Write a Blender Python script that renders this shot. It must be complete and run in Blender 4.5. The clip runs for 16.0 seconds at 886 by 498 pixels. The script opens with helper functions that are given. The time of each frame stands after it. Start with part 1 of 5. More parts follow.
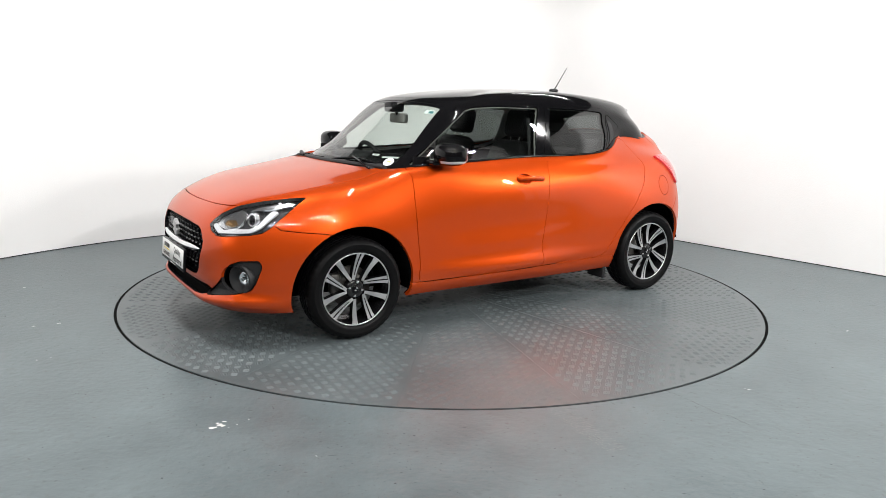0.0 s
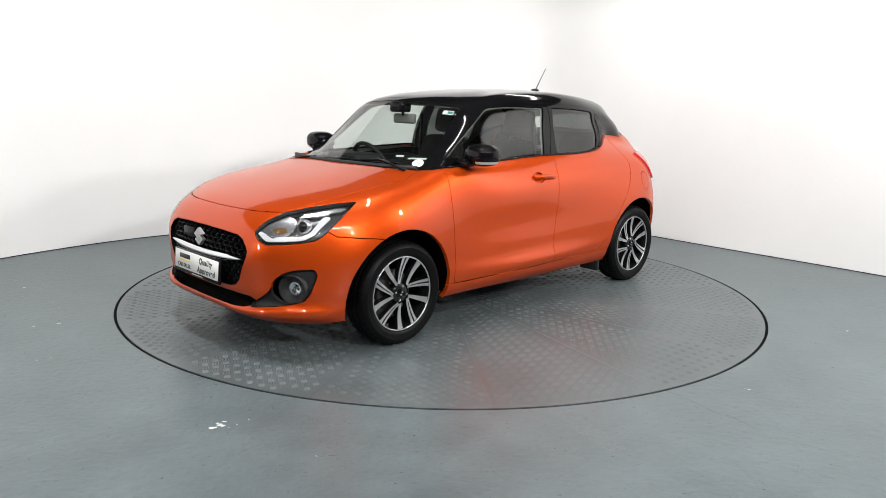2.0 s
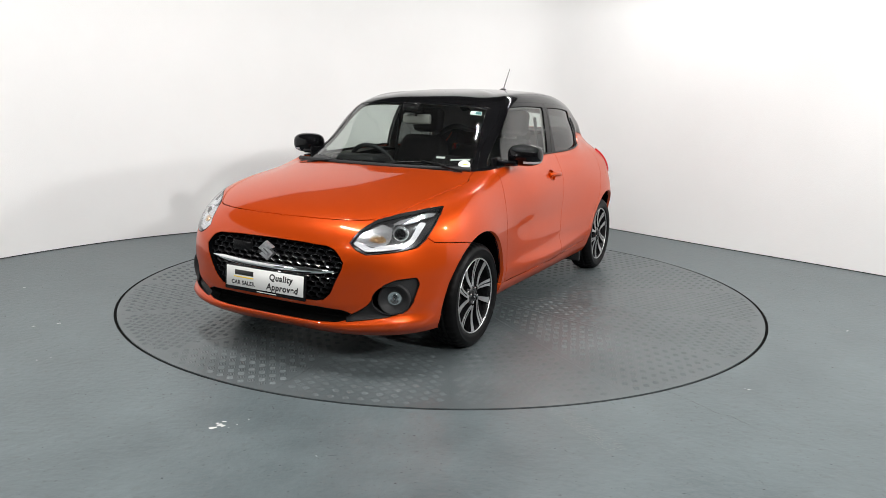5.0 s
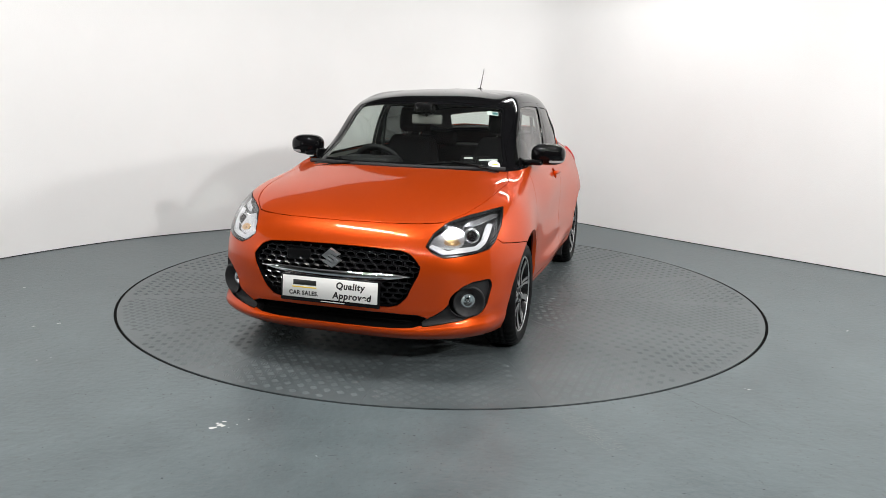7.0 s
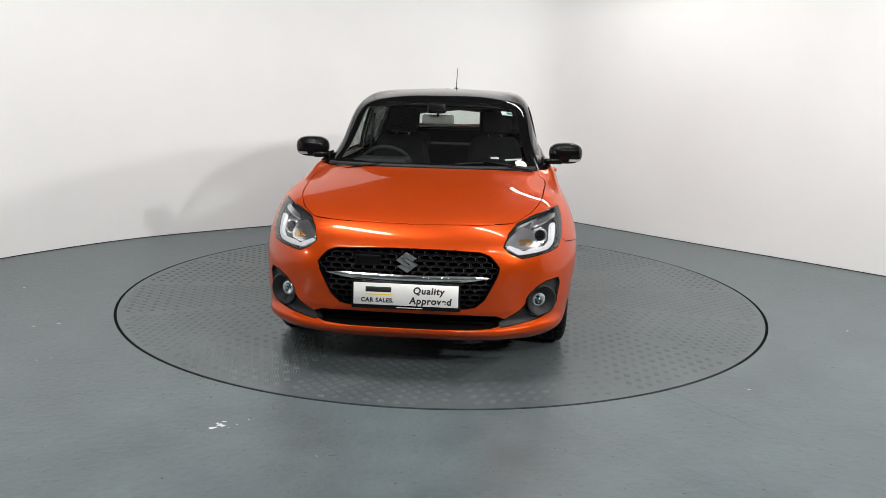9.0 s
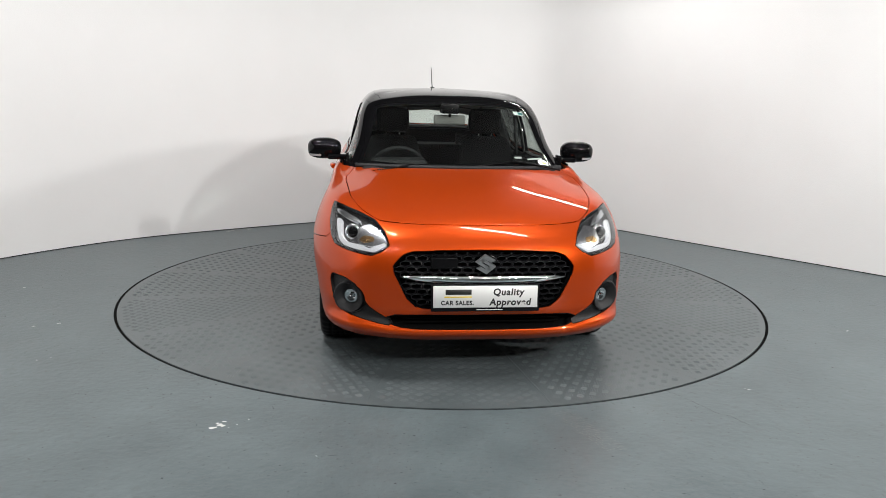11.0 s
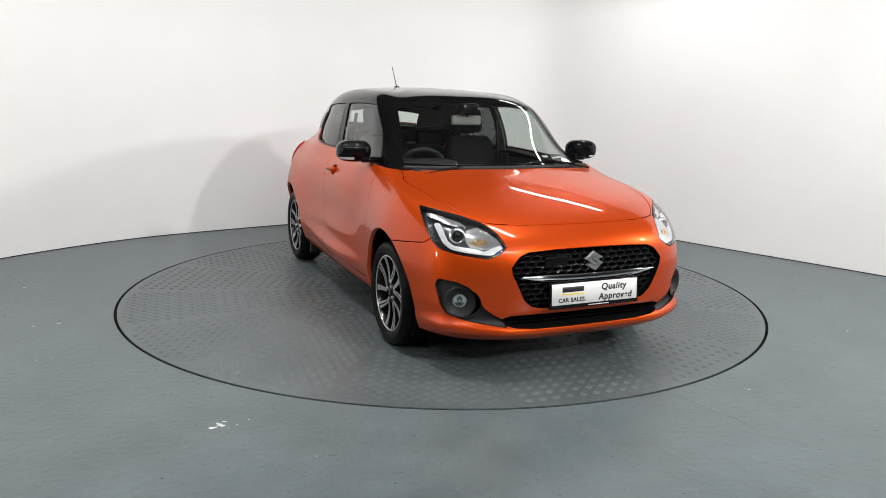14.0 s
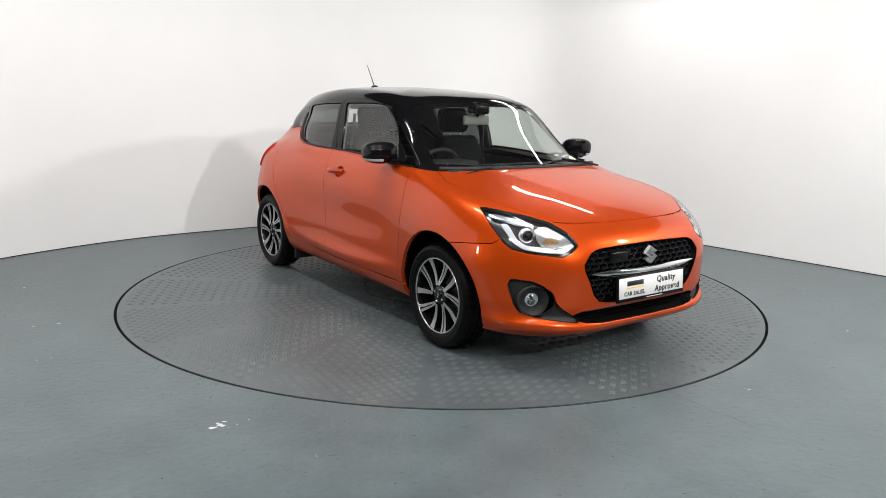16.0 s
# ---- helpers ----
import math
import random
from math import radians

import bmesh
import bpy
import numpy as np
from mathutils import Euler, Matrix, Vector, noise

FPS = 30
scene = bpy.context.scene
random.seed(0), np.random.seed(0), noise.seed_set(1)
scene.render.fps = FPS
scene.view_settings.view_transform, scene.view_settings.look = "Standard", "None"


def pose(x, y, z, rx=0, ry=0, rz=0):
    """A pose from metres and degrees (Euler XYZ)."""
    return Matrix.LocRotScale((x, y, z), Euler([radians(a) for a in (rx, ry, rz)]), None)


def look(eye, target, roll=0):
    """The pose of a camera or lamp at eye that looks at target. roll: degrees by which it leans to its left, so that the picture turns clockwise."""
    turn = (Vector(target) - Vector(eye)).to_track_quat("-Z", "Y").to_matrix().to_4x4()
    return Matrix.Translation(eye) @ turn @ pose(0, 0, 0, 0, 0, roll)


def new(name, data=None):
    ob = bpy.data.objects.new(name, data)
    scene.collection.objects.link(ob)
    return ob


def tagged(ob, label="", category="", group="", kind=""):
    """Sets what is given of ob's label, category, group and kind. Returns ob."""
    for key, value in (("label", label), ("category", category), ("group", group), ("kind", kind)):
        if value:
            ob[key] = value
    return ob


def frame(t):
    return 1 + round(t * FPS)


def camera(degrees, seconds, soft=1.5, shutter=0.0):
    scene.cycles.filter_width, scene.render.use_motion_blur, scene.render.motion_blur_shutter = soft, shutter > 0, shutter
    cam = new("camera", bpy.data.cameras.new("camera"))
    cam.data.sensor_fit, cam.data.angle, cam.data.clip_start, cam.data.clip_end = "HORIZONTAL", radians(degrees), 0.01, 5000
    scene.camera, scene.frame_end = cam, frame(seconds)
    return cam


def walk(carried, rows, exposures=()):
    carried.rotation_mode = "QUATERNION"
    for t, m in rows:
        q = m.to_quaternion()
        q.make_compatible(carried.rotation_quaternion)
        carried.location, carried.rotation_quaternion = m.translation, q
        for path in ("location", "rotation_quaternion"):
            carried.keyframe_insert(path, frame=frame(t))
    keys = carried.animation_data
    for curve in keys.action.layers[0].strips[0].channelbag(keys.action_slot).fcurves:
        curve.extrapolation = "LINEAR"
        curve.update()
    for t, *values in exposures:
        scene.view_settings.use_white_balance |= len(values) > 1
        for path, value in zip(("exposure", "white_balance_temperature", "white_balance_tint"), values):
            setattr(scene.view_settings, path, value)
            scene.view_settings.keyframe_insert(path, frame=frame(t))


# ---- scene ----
# The camera stands still on a tripod
cam = camera(61.62, 16.0, soft=0.6)
EYE = look((0.0, -5.4676, 1.3894), (0.0018, 0.0, 0.2945), 1.327)
walk(cam, [(0.0, EYE), (16.0, EYE)], exposures=[(0.0, 0.48), (1.5, 0.42), (3.5, 0.27), (7.0, 0.17), (9.0, 0.05), (12.5, 0.09), (14.5, 0.14), (16.0, 0.17)])

# dim hall round the photo bay; ceiling tubes, uprights and added lamps give light
world = bpy.data.worlds.new("world")
scene.world = world
world.use_nodes = True
world.node_tree.nodes["Background"].inputs[0].default_value = (0.95, 0.97, 1, 1)
world.node_tree.nodes["Background"].inputs[1].default_value = 0.02

TURN0, RATE = -147.1, 5.786
RADIUS = 2.262
CAR_X, CAR_Y = -0.110, -0.006
HALL = 5.0
WALL_TOP = 3.2


# ---------------------------------------------------------------- materials
def nodes_of(name):
    m = bpy.data.materials.new(name)
    m.use_nodes = True
    return m, m.node_tree.nodes, m.node_tree.links, m.node_tree.nodes["Principled BSDF"]


def plain(name, col, rough=0.5, metal=0.0, coat=0.0, grain=0.0, size=200.0, vary=0.15, emit=None, spec=0.5):
    """A surface with a little variation of tone and gloss, and optional grain."""
    m, n, l, b = nodes_of(name)
    b.inputs["Metallic"].default_value = metal
    b.inputs["Coat Weight"].default_value = coat
    b.inputs["Specular IOR Level"].default_value = spec
    b.inputs["Coat Roughness"].default_value = 0.03
    co = n.new("ShaderNodeTexCoord")
    t = n.new("ShaderNodeTexNoise")
    t.inputs["Scale"].default_value, t.inputs["Detail"].default_value = 6.0, 6.0
    l.new(co.outputs["Object"], t.inputs["Vector"])
    mix = n.new("ShaderNodeMix")
    mix.data_type = "RGBA"
    mix.inputs[6].default_value = (*[c * (1 - vary) for c in col], 1)
    mix.inputs[7].default_value = (*[min(1, c * (1 + vary)) for c in col], 1)
    l.new(t.outputs["Fac"], mix.inputs[0])
    l.new(mix.outputs[2], b.inputs["Base Color"])
    r = n.new("ShaderNodeMapRange")
    r.inputs[3].default_value, r.inputs[4].default_value = rough * 0.85, min(1, rough * 1.15)
    l.new(t.outputs["Fac"], r.inputs[0])
    l.new(r.outputs[0], b.inputs["Roughness"])
    if grain:
        g = n.new("ShaderNodeTexNoise")
        g.inputs["Scale"].default_value = size
        l.new(co.outputs["Object"], g.inputs["Vector"])
        bump = n.new("ShaderNodeBump")
        bump.inputs["Strength"].default_value, bump.inputs["Distance"].default_value = grain, 0.002
        l.new(g.outputs["Fac"], bump.inputs["Height"])
        l.new(bump.outputs[0], b.inputs["Normal"])
    if emit:
        b.inputs["Emission Color"].default_value = (*emit[:3], 1)
        b.inputs["Emission Strength"].default_value = emit[3]
    return m


def glass(name, tint, share, rough=0.0):
    """Thin pane: mostly see-through, with a mirror share that grows with the angle."""
    m = bpy.data.materials.new(name)
    m.use_nodes = True
    n, l = m.node_tree.nodes, m.node_tree.links
    n.clear()
    out = n.new("ShaderNodeOutputMaterial")
    tr, gl, mx, lw = n.new("ShaderNodeBsdfTransparent"), n.new("ShaderNodeBsdfGlossy"), n.new("ShaderNodeMixShader"), n.new("ShaderNodeLayerWeight")
    tr.inputs[0].default_value = (*tint, 1)
    gl.inputs["Roughness"].default_value = rough
    lw.inputs["Blend"].default_value = 0.5
    power, mul = n.new("ShaderNodeMath"), n.new("ShaderNodeMath")
    power.operation, mul.operation = "POWER", "MULTIPLY_ADD"
    power.inputs[1].default_value = 4.0
    mul.inputs[1].default_value, mul.inputs[2].default_value = 0.9 - share, share
    l.new(lw.outputs["Facing"], power.inputs[0])
    l.new(power.outputs[0], mul.inputs[0])
    l.new(mul.outputs[0], mx.inputs[0])
    l.new(tr.outputs[0], mx.inputs[1])
    l.new(gl.outputs[0], mx.inputs[2])
    l.new(mx.outputs[0], out.inputs[0])
    return m


def paint(name, col, flake=0.5):
    """Metallic car paint under clear coat, with fine flakes."""
    m, n, l, b = nodes_of(name)
    co, v = n.new("ShaderNodeTexCoord"), n.new("ShaderNodeTexVoronoi")
    v.inputs["Scale"].default_value = 900
    l.new(co.outputs["Object"], v.inputs["Vector"])
    t = n.new("ShaderNodeTexNoise")
    t.inputs["Scale"].default_value = 1.6
    l.new(co.outputs["Object"], t.inputs["Vector"])
    mix = n.new("ShaderNodeMix")
    mix.data_type = "RGBA"
    mix.inputs[6].default_value = (*[c * 0.93 for c in col], 1)
    mix.inputs[7].default_value = (*[c * 1.05 for c in col], 1)
    l.new(t.outputs["Fac"], mix.inputs[0])
    l.new(mix.outputs[2], b.inputs["Base Color"])
    bump = n.new("ShaderNodeBump")
    bump.inputs["Strength"].default_value, bump.inputs["Distance"].default_value = 0.08 * flake, 0.001
    l.new(v.outputs["Color"], bump.inputs["Height"])
    l.new(bump.outputs[0], b.inputs["Normal"])
    b.inputs["Metallic"].default_value = flake
    b.inputs["Roughness"].default_value = 0.36
    b.inputs["Coat Weight"].default_value = 0.68
    b.inputs["Coat Roughness"].default_value = 0.008
    b.inputs["Specular IOR Level"].default_value = 0.15
    b.inputs["Specular Tint"].default_value = (1.0, 0.5, 0.3, 1)
    return m


M_paint = paint("orange_paint", (0.475, 0.051, 0.0033), 0.45)
M_black_gloss = plain("black_gloss", (0.003, 0.003, 0.0035), 0.08, coat=0.22, spec=0.10)
M_black_satin = plain("black_satin", (0.005, 0.005, 0.0055), 0.22, spec=0.14)
M_trim = plain("black_plastic", (0.014, 0.014, 0.015), 0.5, grain=0.3, size=600, spec=0.3)
M_grille = plain("grille_plastic", (0.008, 0.008, 0.009), 0.20, coat=0.3, spec=0.5)
M_trim_dark = plain("dark_void", (0.003, 0.003, 0.003), 0.9, spec=0.05)
M_rubber = plain("rubber", (0.0035, 0.0035, 0.0038), 0.42, grain=0.05, size=300, spec=0.09)
M_silver = plain("machined_alloy", (0.52, 0.52, 0.53), 0.30, 0.9, vary=0.05)
M_rim_black = plain("black_alloy", (0.006, 0.006, 0.0065), 0.25, 0.0, coat=0.3, spec=0.3)
M_chrome = plain("chrome", (0.85, 0.86, 0.87), 0.06, 1.0, vary=0.02)
M_steel = plain("brake_steel", (0.09, 0.085, 0.08), 0.5, 0.8)
M_glass = glass("windscreen_glass", (0.82, 0.87, 0.84), 0.07)
M_glass_side = glass("side_glass", (0.74, 0.79, 0.76), 0.07)
M_glass_dark = glass("privacy_glass", (0.11, 0.12, 0.117), 0.07)
M_lens = glass("clear_lens", (0.96, 0.97, 0.98), 0.05)
M_red_lens = plain("red_lens", (0.48, 0.012, 0.016), 0.12, coat=1.0)
M_lamp_grey = plain("lamp_dark", (0.045, 0.046, 0.048), 0.25, 0.3, coat=0.5)
M_white_led = plain("white_led", (0.52, 0.53, 0.55), 0.2, coat=0.6)
M_reflector = plain("lamp_reflector", (0.72, 0.73, 0.75), 0.16, 0.95, grain=0.45, size=110)
M_amber = plain("amber_bulb", (0.74, 0.46, 0.22), 0.15, 0.95, grain=0.8, size=110)
M_cloth = plain("dark_cloth", (0.008, 0.008, 0.0085), 0.9, grain=0.1, size=500, spec=0.1)
M_headliner = plain("grey_headliner", (0.22, 0.215, 0.205), 0.9)
M_dash = plain("dash_plastic", (0.012, 0.012, 0.013), 0.6, grain=0.1, size=500, spec=0.25)
M_plate = plain("plate_white", (0.70, 0.70, 0.685), 0.35, vary=0.03)
M_ink = plain("black_ink", (0.01, 0.01, 0.01), 0.5)
M_yellow = plain("yellow_print", (0.80, 0.58, 0.02), 0.45)
M_sticker = plain("sticker_paper", (0.72, 0.76, 0.74), 0.5, vary=0.05)
M_teal = plain("sticker_teal", (0.03, 0.16, 0.18), 0.5)
M_bar = plain("grey_print", (0.55, 0.55, 0.55), 0.5)
M_grit = plain("floor_grit", (0.028, 0.030, 0.030), 0.8)
M_print = plain("worn_print", (0.165, 0.175, 0.168), 0.3)
M_tube = plain("lit_tube", (1, 1, 1), 0.5, emit=(1.0, 0.985, 0.96, 14.0))
# ---------------------------------------------------------------- setting
def obj(name, bm, material, parent=None, label=""):
    me = bpy.data.meshes.new(name)
    bm.to_mesh(me)
    bm.free()
    me.materials.append(material)
    ob = new(name, me)
    ob.parent = parent
    return tagged(ob, label)


def floor_paint():
    m, n, l, b = nodes_of("floor_paint")
    co = n.new("ShaderNodeTexCoord")
    big, fine = n.new("ShaderNodeTexNoise"), n.new("ShaderNodeTexNoise")
    big.inputs["Scale"].default_value, big.inputs["Detail"].default_value, big.inputs["Roughness"].default_value = 2.4, 12, 0.72
    fine.inputs["Scale"].default_value, fine.inputs["Detail"].default_value = 28, 8
    for t in (big, fine):
        l.new(co.outputs["Object"], t.inputs["Vector"])
    ramp = n.new("ShaderNodeValToRGB")
    ramp.color_ramp.elements[0].position, ramp.color_ramp.elements[0].color = 0.30, (0.070, 0.091, 0.098, 1)
    ramp.color_ramp.elements[1].position, ramp.color_ramp.elements[1].color = 0.72, (0.118, 0.148, 0.156, 1)
    l.new(big.outputs["Fac"], ramp.inputs[0])
    # small dark scuffs
    sc = n.new("ShaderNodeTexNoise")
    sc.inputs["Scale"].default_value, sc.inputs["Detail"].default_value = 13, 12
    mp = n.new("ShaderNodeMapping")
    mp.inputs["Scale"].default_value = (1.6, 2.2, 1.0)
    mp.inputs["Rotation"].default_value = (0, 0, 0.65)
    l.new(co.outputs["Object"], mp.inputs[0])
    l.new(mp.outputs[0], sc.inputs["Vector"])
    cut = n.new("ShaderNodeMapRange")
    cut.inputs[1].default_value, cut.inputs[2].default_value = 0.59, 0.66
    cut.inputs[3].default_value, cut.inputs[4].default_value = 0.0, 0.22
    l.new(sc.outputs["Fac"], cut.inputs[0])
    mix = n.new("ShaderNodeMix")
    mix.data_type = "RGBA"
    l.new(cut.outputs[0], mix.inputs[0])
    l.new(ramp.outputs[0], mix.inputs[6])
    mix.inputs[7].default_value = (0.045, 0.05, 0.05, 1)
    dots = n.new("ShaderNodeTexNoise")
    dots.inputs["Scale"].default_value, dots.inputs["Detail"].default_value = 55, 4
    l.new(co.outputs["Object"], dots.inputs["Vector"])
    cut2 = n.new("ShaderNodeMapRange")
    cut2.inputs[1].default_value, cut2.inputs[2].default_value, cut2.inputs[4].default_value = 0.665, 0.69, 0.85
    l.new(dots.outputs["Fac"], cut2.inputs[0])
    mix2 = n.new("ShaderNodeMix")
    mix2.data_type = "RGBA"
    l.new(cut2.outputs[0], mix2.inputs[0])
    l.new(mix.outputs[2], mix2.inputs[6])
    mix2.inputs[7].default_value = (0.035, 0.04, 0.04, 1)
    l.new(mix2.outputs[2], b.inputs["Base Color"])
    r = n.new("ShaderNodeMapRange")
    r.inputs[3].default_value, r.inputs[4].default_value = 0.30, 0.46
    l.new(big.outputs["Fac"], r.inputs[0])
    l.new(r.outputs[0], b.inputs["Roughness"])
    bump, add = n.new("ShaderNodeBump"), n.new("ShaderNodeMath")
    add.operation = "ADD"
    l.new(big.outputs["Fac"], add.inputs[0])
    l.new(fine.outputs["Fac"], add.inputs[1])
    bump.inputs["Strength"].default_value, bump.inputs["Distance"].default_value = 0.45, 0.006
    l.new(add.outputs[0], bump.inputs["Height"])
    l.new(bump.outputs[0], b.inputs["Normal"])
    return m


def wall_paint():
    m, n, l, b = nodes_of("wall_paint")
    co = n.new("ShaderNodeTexCoord")
    t, f = n.new("ShaderNodeTexNoise"), n.new("ShaderNodeTexNoise")
    t.inputs["Scale"].default_value, t.inputs["Detail"].default_value = 1.2, 6
    f.inputs["Scale"].default_value, f.inputs["Detail"].default_value = 120, 3
    for q in (t, f):
        l.new(co.outputs["Object"], q.inputs["Vector"])
    ramp = n.new("ShaderNodeValToRGB")
    ramp.color_ramp.elements[0].color, ramp.color_ramp.elements[1].color = (0.76, 0.76, 0.755, 1), (0.83, 0.83, 0.83, 1)
    l.new(t.outputs["Fac"], ramp.inputs[0])
    l.new(ramp.outputs[0], b.inputs["Base Color"])
    b.inputs["Roughness"].default_value = 0.55
    bump, add = n.new("ShaderNodeBump"), n.new("ShaderNodeMath")
    add.operation = "ADD"
    l.new(t.outputs["Fac"], add.inputs[0])
    l.new(f.outputs["Fac"], add.inputs[1])
    bump.inputs["Strength"].default_value, bump.inputs["Distance"].default_value = 0.12, 0.01
    l.new(add.outputs[0], bump.inputs["Height"])
    l.new(bump.outputs[0], b.inputs["Normal"])
    return m


M_floor, M_wall = floor_paint(), wall_paint()
M_hall = plain("hall_wall", (0.13, 0.13, 0.13), 0.7)
M_ceiling = plain("ceiling_board", (0.16, 0.16, 0.165), 0.8)

# floor with a round opening for the turntable
bm = bmesh.new()
inner = [bm.verts.new(((RADIUS + 0.018) * math.cos(k * math.tau / 256), (RADIUS + 0.018) * math.sin(k * math.tau / 256), 0)) for k in range(256)]
outer = [bm.verts.new((9 * max(-1, min(1, 1.5 * math.cos(k * math.tau / 256))), 9 * max(-1, min(1, 1.5 * math.sin(k * math.tau / 256))), 0)) for k in range(256)]
for k in range(256):
    j = (k + 1) % 256
    bm.faces.new((inner[k], outer[k], outer[j], inner[j]))
tagged(obj("floor", bm, M_floor), "grey-green glossy painted concrete floor with scuffs", "floor", kind="structure")
# pit bottom and rim coloured near-black for the shade down the gap
bm = bmesh.new()
bmesh.ops.create_circle(bm, cap_ends=True, segments=128, radius=RADIUS + 0.05, matrix=Matrix.Translation((0, 0, -0.12)))
rim_top = [bm.verts.new(((RADIUS + 0.0178) * math.cos(k * math.tau / 256), (RADIUS + 0.0178) * math.sin(k * math.tau / 256), -0.0015)) for k in range(256)]
rim_low = [bm.verts.new((v.co.x, v.co.y, -0.12)) for v in rim_top]
for k in range(256):
    j = (k + 1) % 256
    bm.faces.new((rim_top[j], rim_low[j], rim_low[k], rim_top[k]))
tagged(obj("pit", bm, M_trim_dark), "dark shallow pit under the turntable", "pit", kind="structure")

# ring added in the open gap, its near-black standing in for shade
bm = bmesh.new()
seal = [[bm.verts.new((r * math.cos(k * math.tau / 192), r * math.sin(k * math.tau / 192), z)) for r, z in ((RADIUS + 0.0012, -0.006), (RADIUS + 0.006, -0.003), (RADIUS + 0.0172, -0.003))] for k in range(192)]
for k in range(192):
    p, q = seal[k], seal[(k + 1) % 192]
    for i in range(2):
        bm.faces.new((p[i], p[i + 1], q[i + 1], q[i]))
tagged(obj("trim", bm, M_trim_dark), "added near-black ring in the turntable's gap, standing in for shade", "seal", kind="structure")

WALL = [(-5.3, -3.6), (-4.75, -2.0), (-4.15, -0.4), (-3.71, 0.6), (-3.36, 1.17), (-2.95, 1.67), (-2.5, 2.06), (-1.93, 2.49), (-1.2, 2.98), (-0.3, 3.45), (0.5, 3.72), (1.1, 3.66), (1.57, 3.25), (2.0, 2.74), (2.47, 2.19), (2.87, 1.73), (3.26, 1.3), (3.78, 0.71), (4.6, -0.25), (5.5, -1.3), (6.4, -2.4)]


def spline(knots, vals, at):
    """Natural cubic spline through vals (n, ...) at the knots."""
    n = len(knots)
    h = np.diff(knots)
    a = np.zeros((n, n))
    a[0, 0] = a[-1, -1] = 1
    flat = vals.reshape(n, -1)
    rhs = np.zeros_like(flat)
    for i in range(1, n - 1):
        a[i, i - 1], a[i, i], a[i, i + 1] = h[i - 1], 2 * (h[i - 1] + h[i]), h[i]
        rhs[i] = 6 * ((flat[i + 1] - flat[i]) / h[i] - (flat[i] - flat[i - 1]) / h[i - 1])
    m = np.linalg.solve(a, rhs)
    k = np.clip(np.searchsorted(knots, at) - 1, 0, n - 2)
    hk = h[k][:, None]
    l, r = (knots[k + 1] - at)[:, None], (at - knots[k])[:, None]
    out = m[k] * l ** 3 / (6 * hk) + m[k + 1] * r ** 3 / (6 * hk) + (flat[k] / hk - m[k] * hk / 6) * l + (flat[k + 1] / hk - m[k + 1] * hk / 6) * r
    return out.reshape(len(at), *vals.shape[1:])


def wall_strip(name, pts, z0, z1, thick, material):
    """A standing curved wall with thickness."""
    k = np.concatenate([[0], np.cumsum(np.linalg.norm(np.diff(np.array(pts), axis=0), axis=1))])
    fine = spline(k, np.array(pts, float), np.linspace(0, k[-1], 140))
    t = np.gradient(fine, axis=0)
    t /= np.linalg.norm(t, axis=1, keepdims=True)
    nrm = np.stack([-t[:, 1], t[:, 0]], 1)
    bm = bmesh.new()
    front, rest = [], []
    for p, q in zip(fine, nrm):
        a, b = p, p + q * thick
        front.append([bm.verts.new((a[0], a[1], z0)), bm.verts.new((a[0], a[1], z1))])
        rest.append([bm.verts.new((*c, z)) for c, z in ((a, z1), (b, z1), (b, z0), (a, z0))])
    for r, s in zip(front, front[1:]):
        bm.faces.new((r[0], r[1], s[1], s[0])).smooth = True
    for r, s in zip(rest, rest[1:]):
        for i in range(3):
            bm.faces.new((r[i], r[i + 1], s[i + 1], s[i]))
    return obj(name, bm, material)


tagged(wall_strip("wall_north", WALL, 0.0, WALL_TOP, 0.12, M_wall), "white painted curved plaster wall with a faint shadow", "wall", kind="structure")


def box(name, x0, y0, z0, x1, y1, z1, material, parent=None, label="", bevel=0.0):
    bm = bmesh.new()
    bmesh.ops.create_cube(bm, size=1, matrix=Matrix.LocRotScale(((x0 + x1) / 2, (y0 + y1) / 2, (z0 + z1) / 2), None, (x1 - x0, y1 - y0, z1 - z0)))
    if bevel:
        bmesh.ops.bevel(bm, geom=bm.edges[:], offset=bevel, segments=2, affect="EDGES", profile=0.6)
    return obj(name, bm, material, parent, label)


tagged(box("wall_south", -9, -9.12, 0, 9, -9, HALL, M_hall), "plain hall wall behind the bay", "wall", kind="structure")
tagged(box("wall_west", -9.12, -9, 0, -9, 9, HALL, M_hall), "plain hall wall beside the bay", "wall", kind="structure")
tagged(box("wall_east", 9, -9, 0, 9.12, 9, HALL, M_hall), "plain hall wall beside the bay", "wall", kind="structure")
tagged(box("wall_back", -9, 9, 0, 9, 9.12, HALL, M_hall), "plain hall wall behind the bay", "wall", kind="structure")
tagged(box("ceiling", -9.2, -9.2, HALL, 9.2, 9.2, HALL + 0.1, M_ceiling), "dark grey hall ceiling", "ceiling", kind="structure")


# strip lights: the tubes under the ceiling run along the bay's straight wall, two upright ones stand before the car
# (x, y, z, turn, length, power)
TUBES = [(1.50, 1.75, 3.0, 128, 1.8, 14), (1.0, -1.5, 4.4, 128, 1.8, 54), (-1.5, -1.7, 4.4, 128, 1.8, 112)]
UPRIGHTS = [(4.6, -1.7, 2.86, 0.3, 95), (3.75, -5.75, 3.2, 0.3, 165), (-4.0, -3.4, 1.3, 0.5, 16)]
# tilted lamps added out of view behind the camera, only to brighten the wall
WALL_FILL = [(-2.6, -6.0, 4.2, -1.6, 2.5, 2.0, 66), (2.6, -6.0, 4.2, 2.2, 2.2, 2.0, 76), (0.0, -7.5, 4.2, 0.0, 3.0, 2.0, 54)]
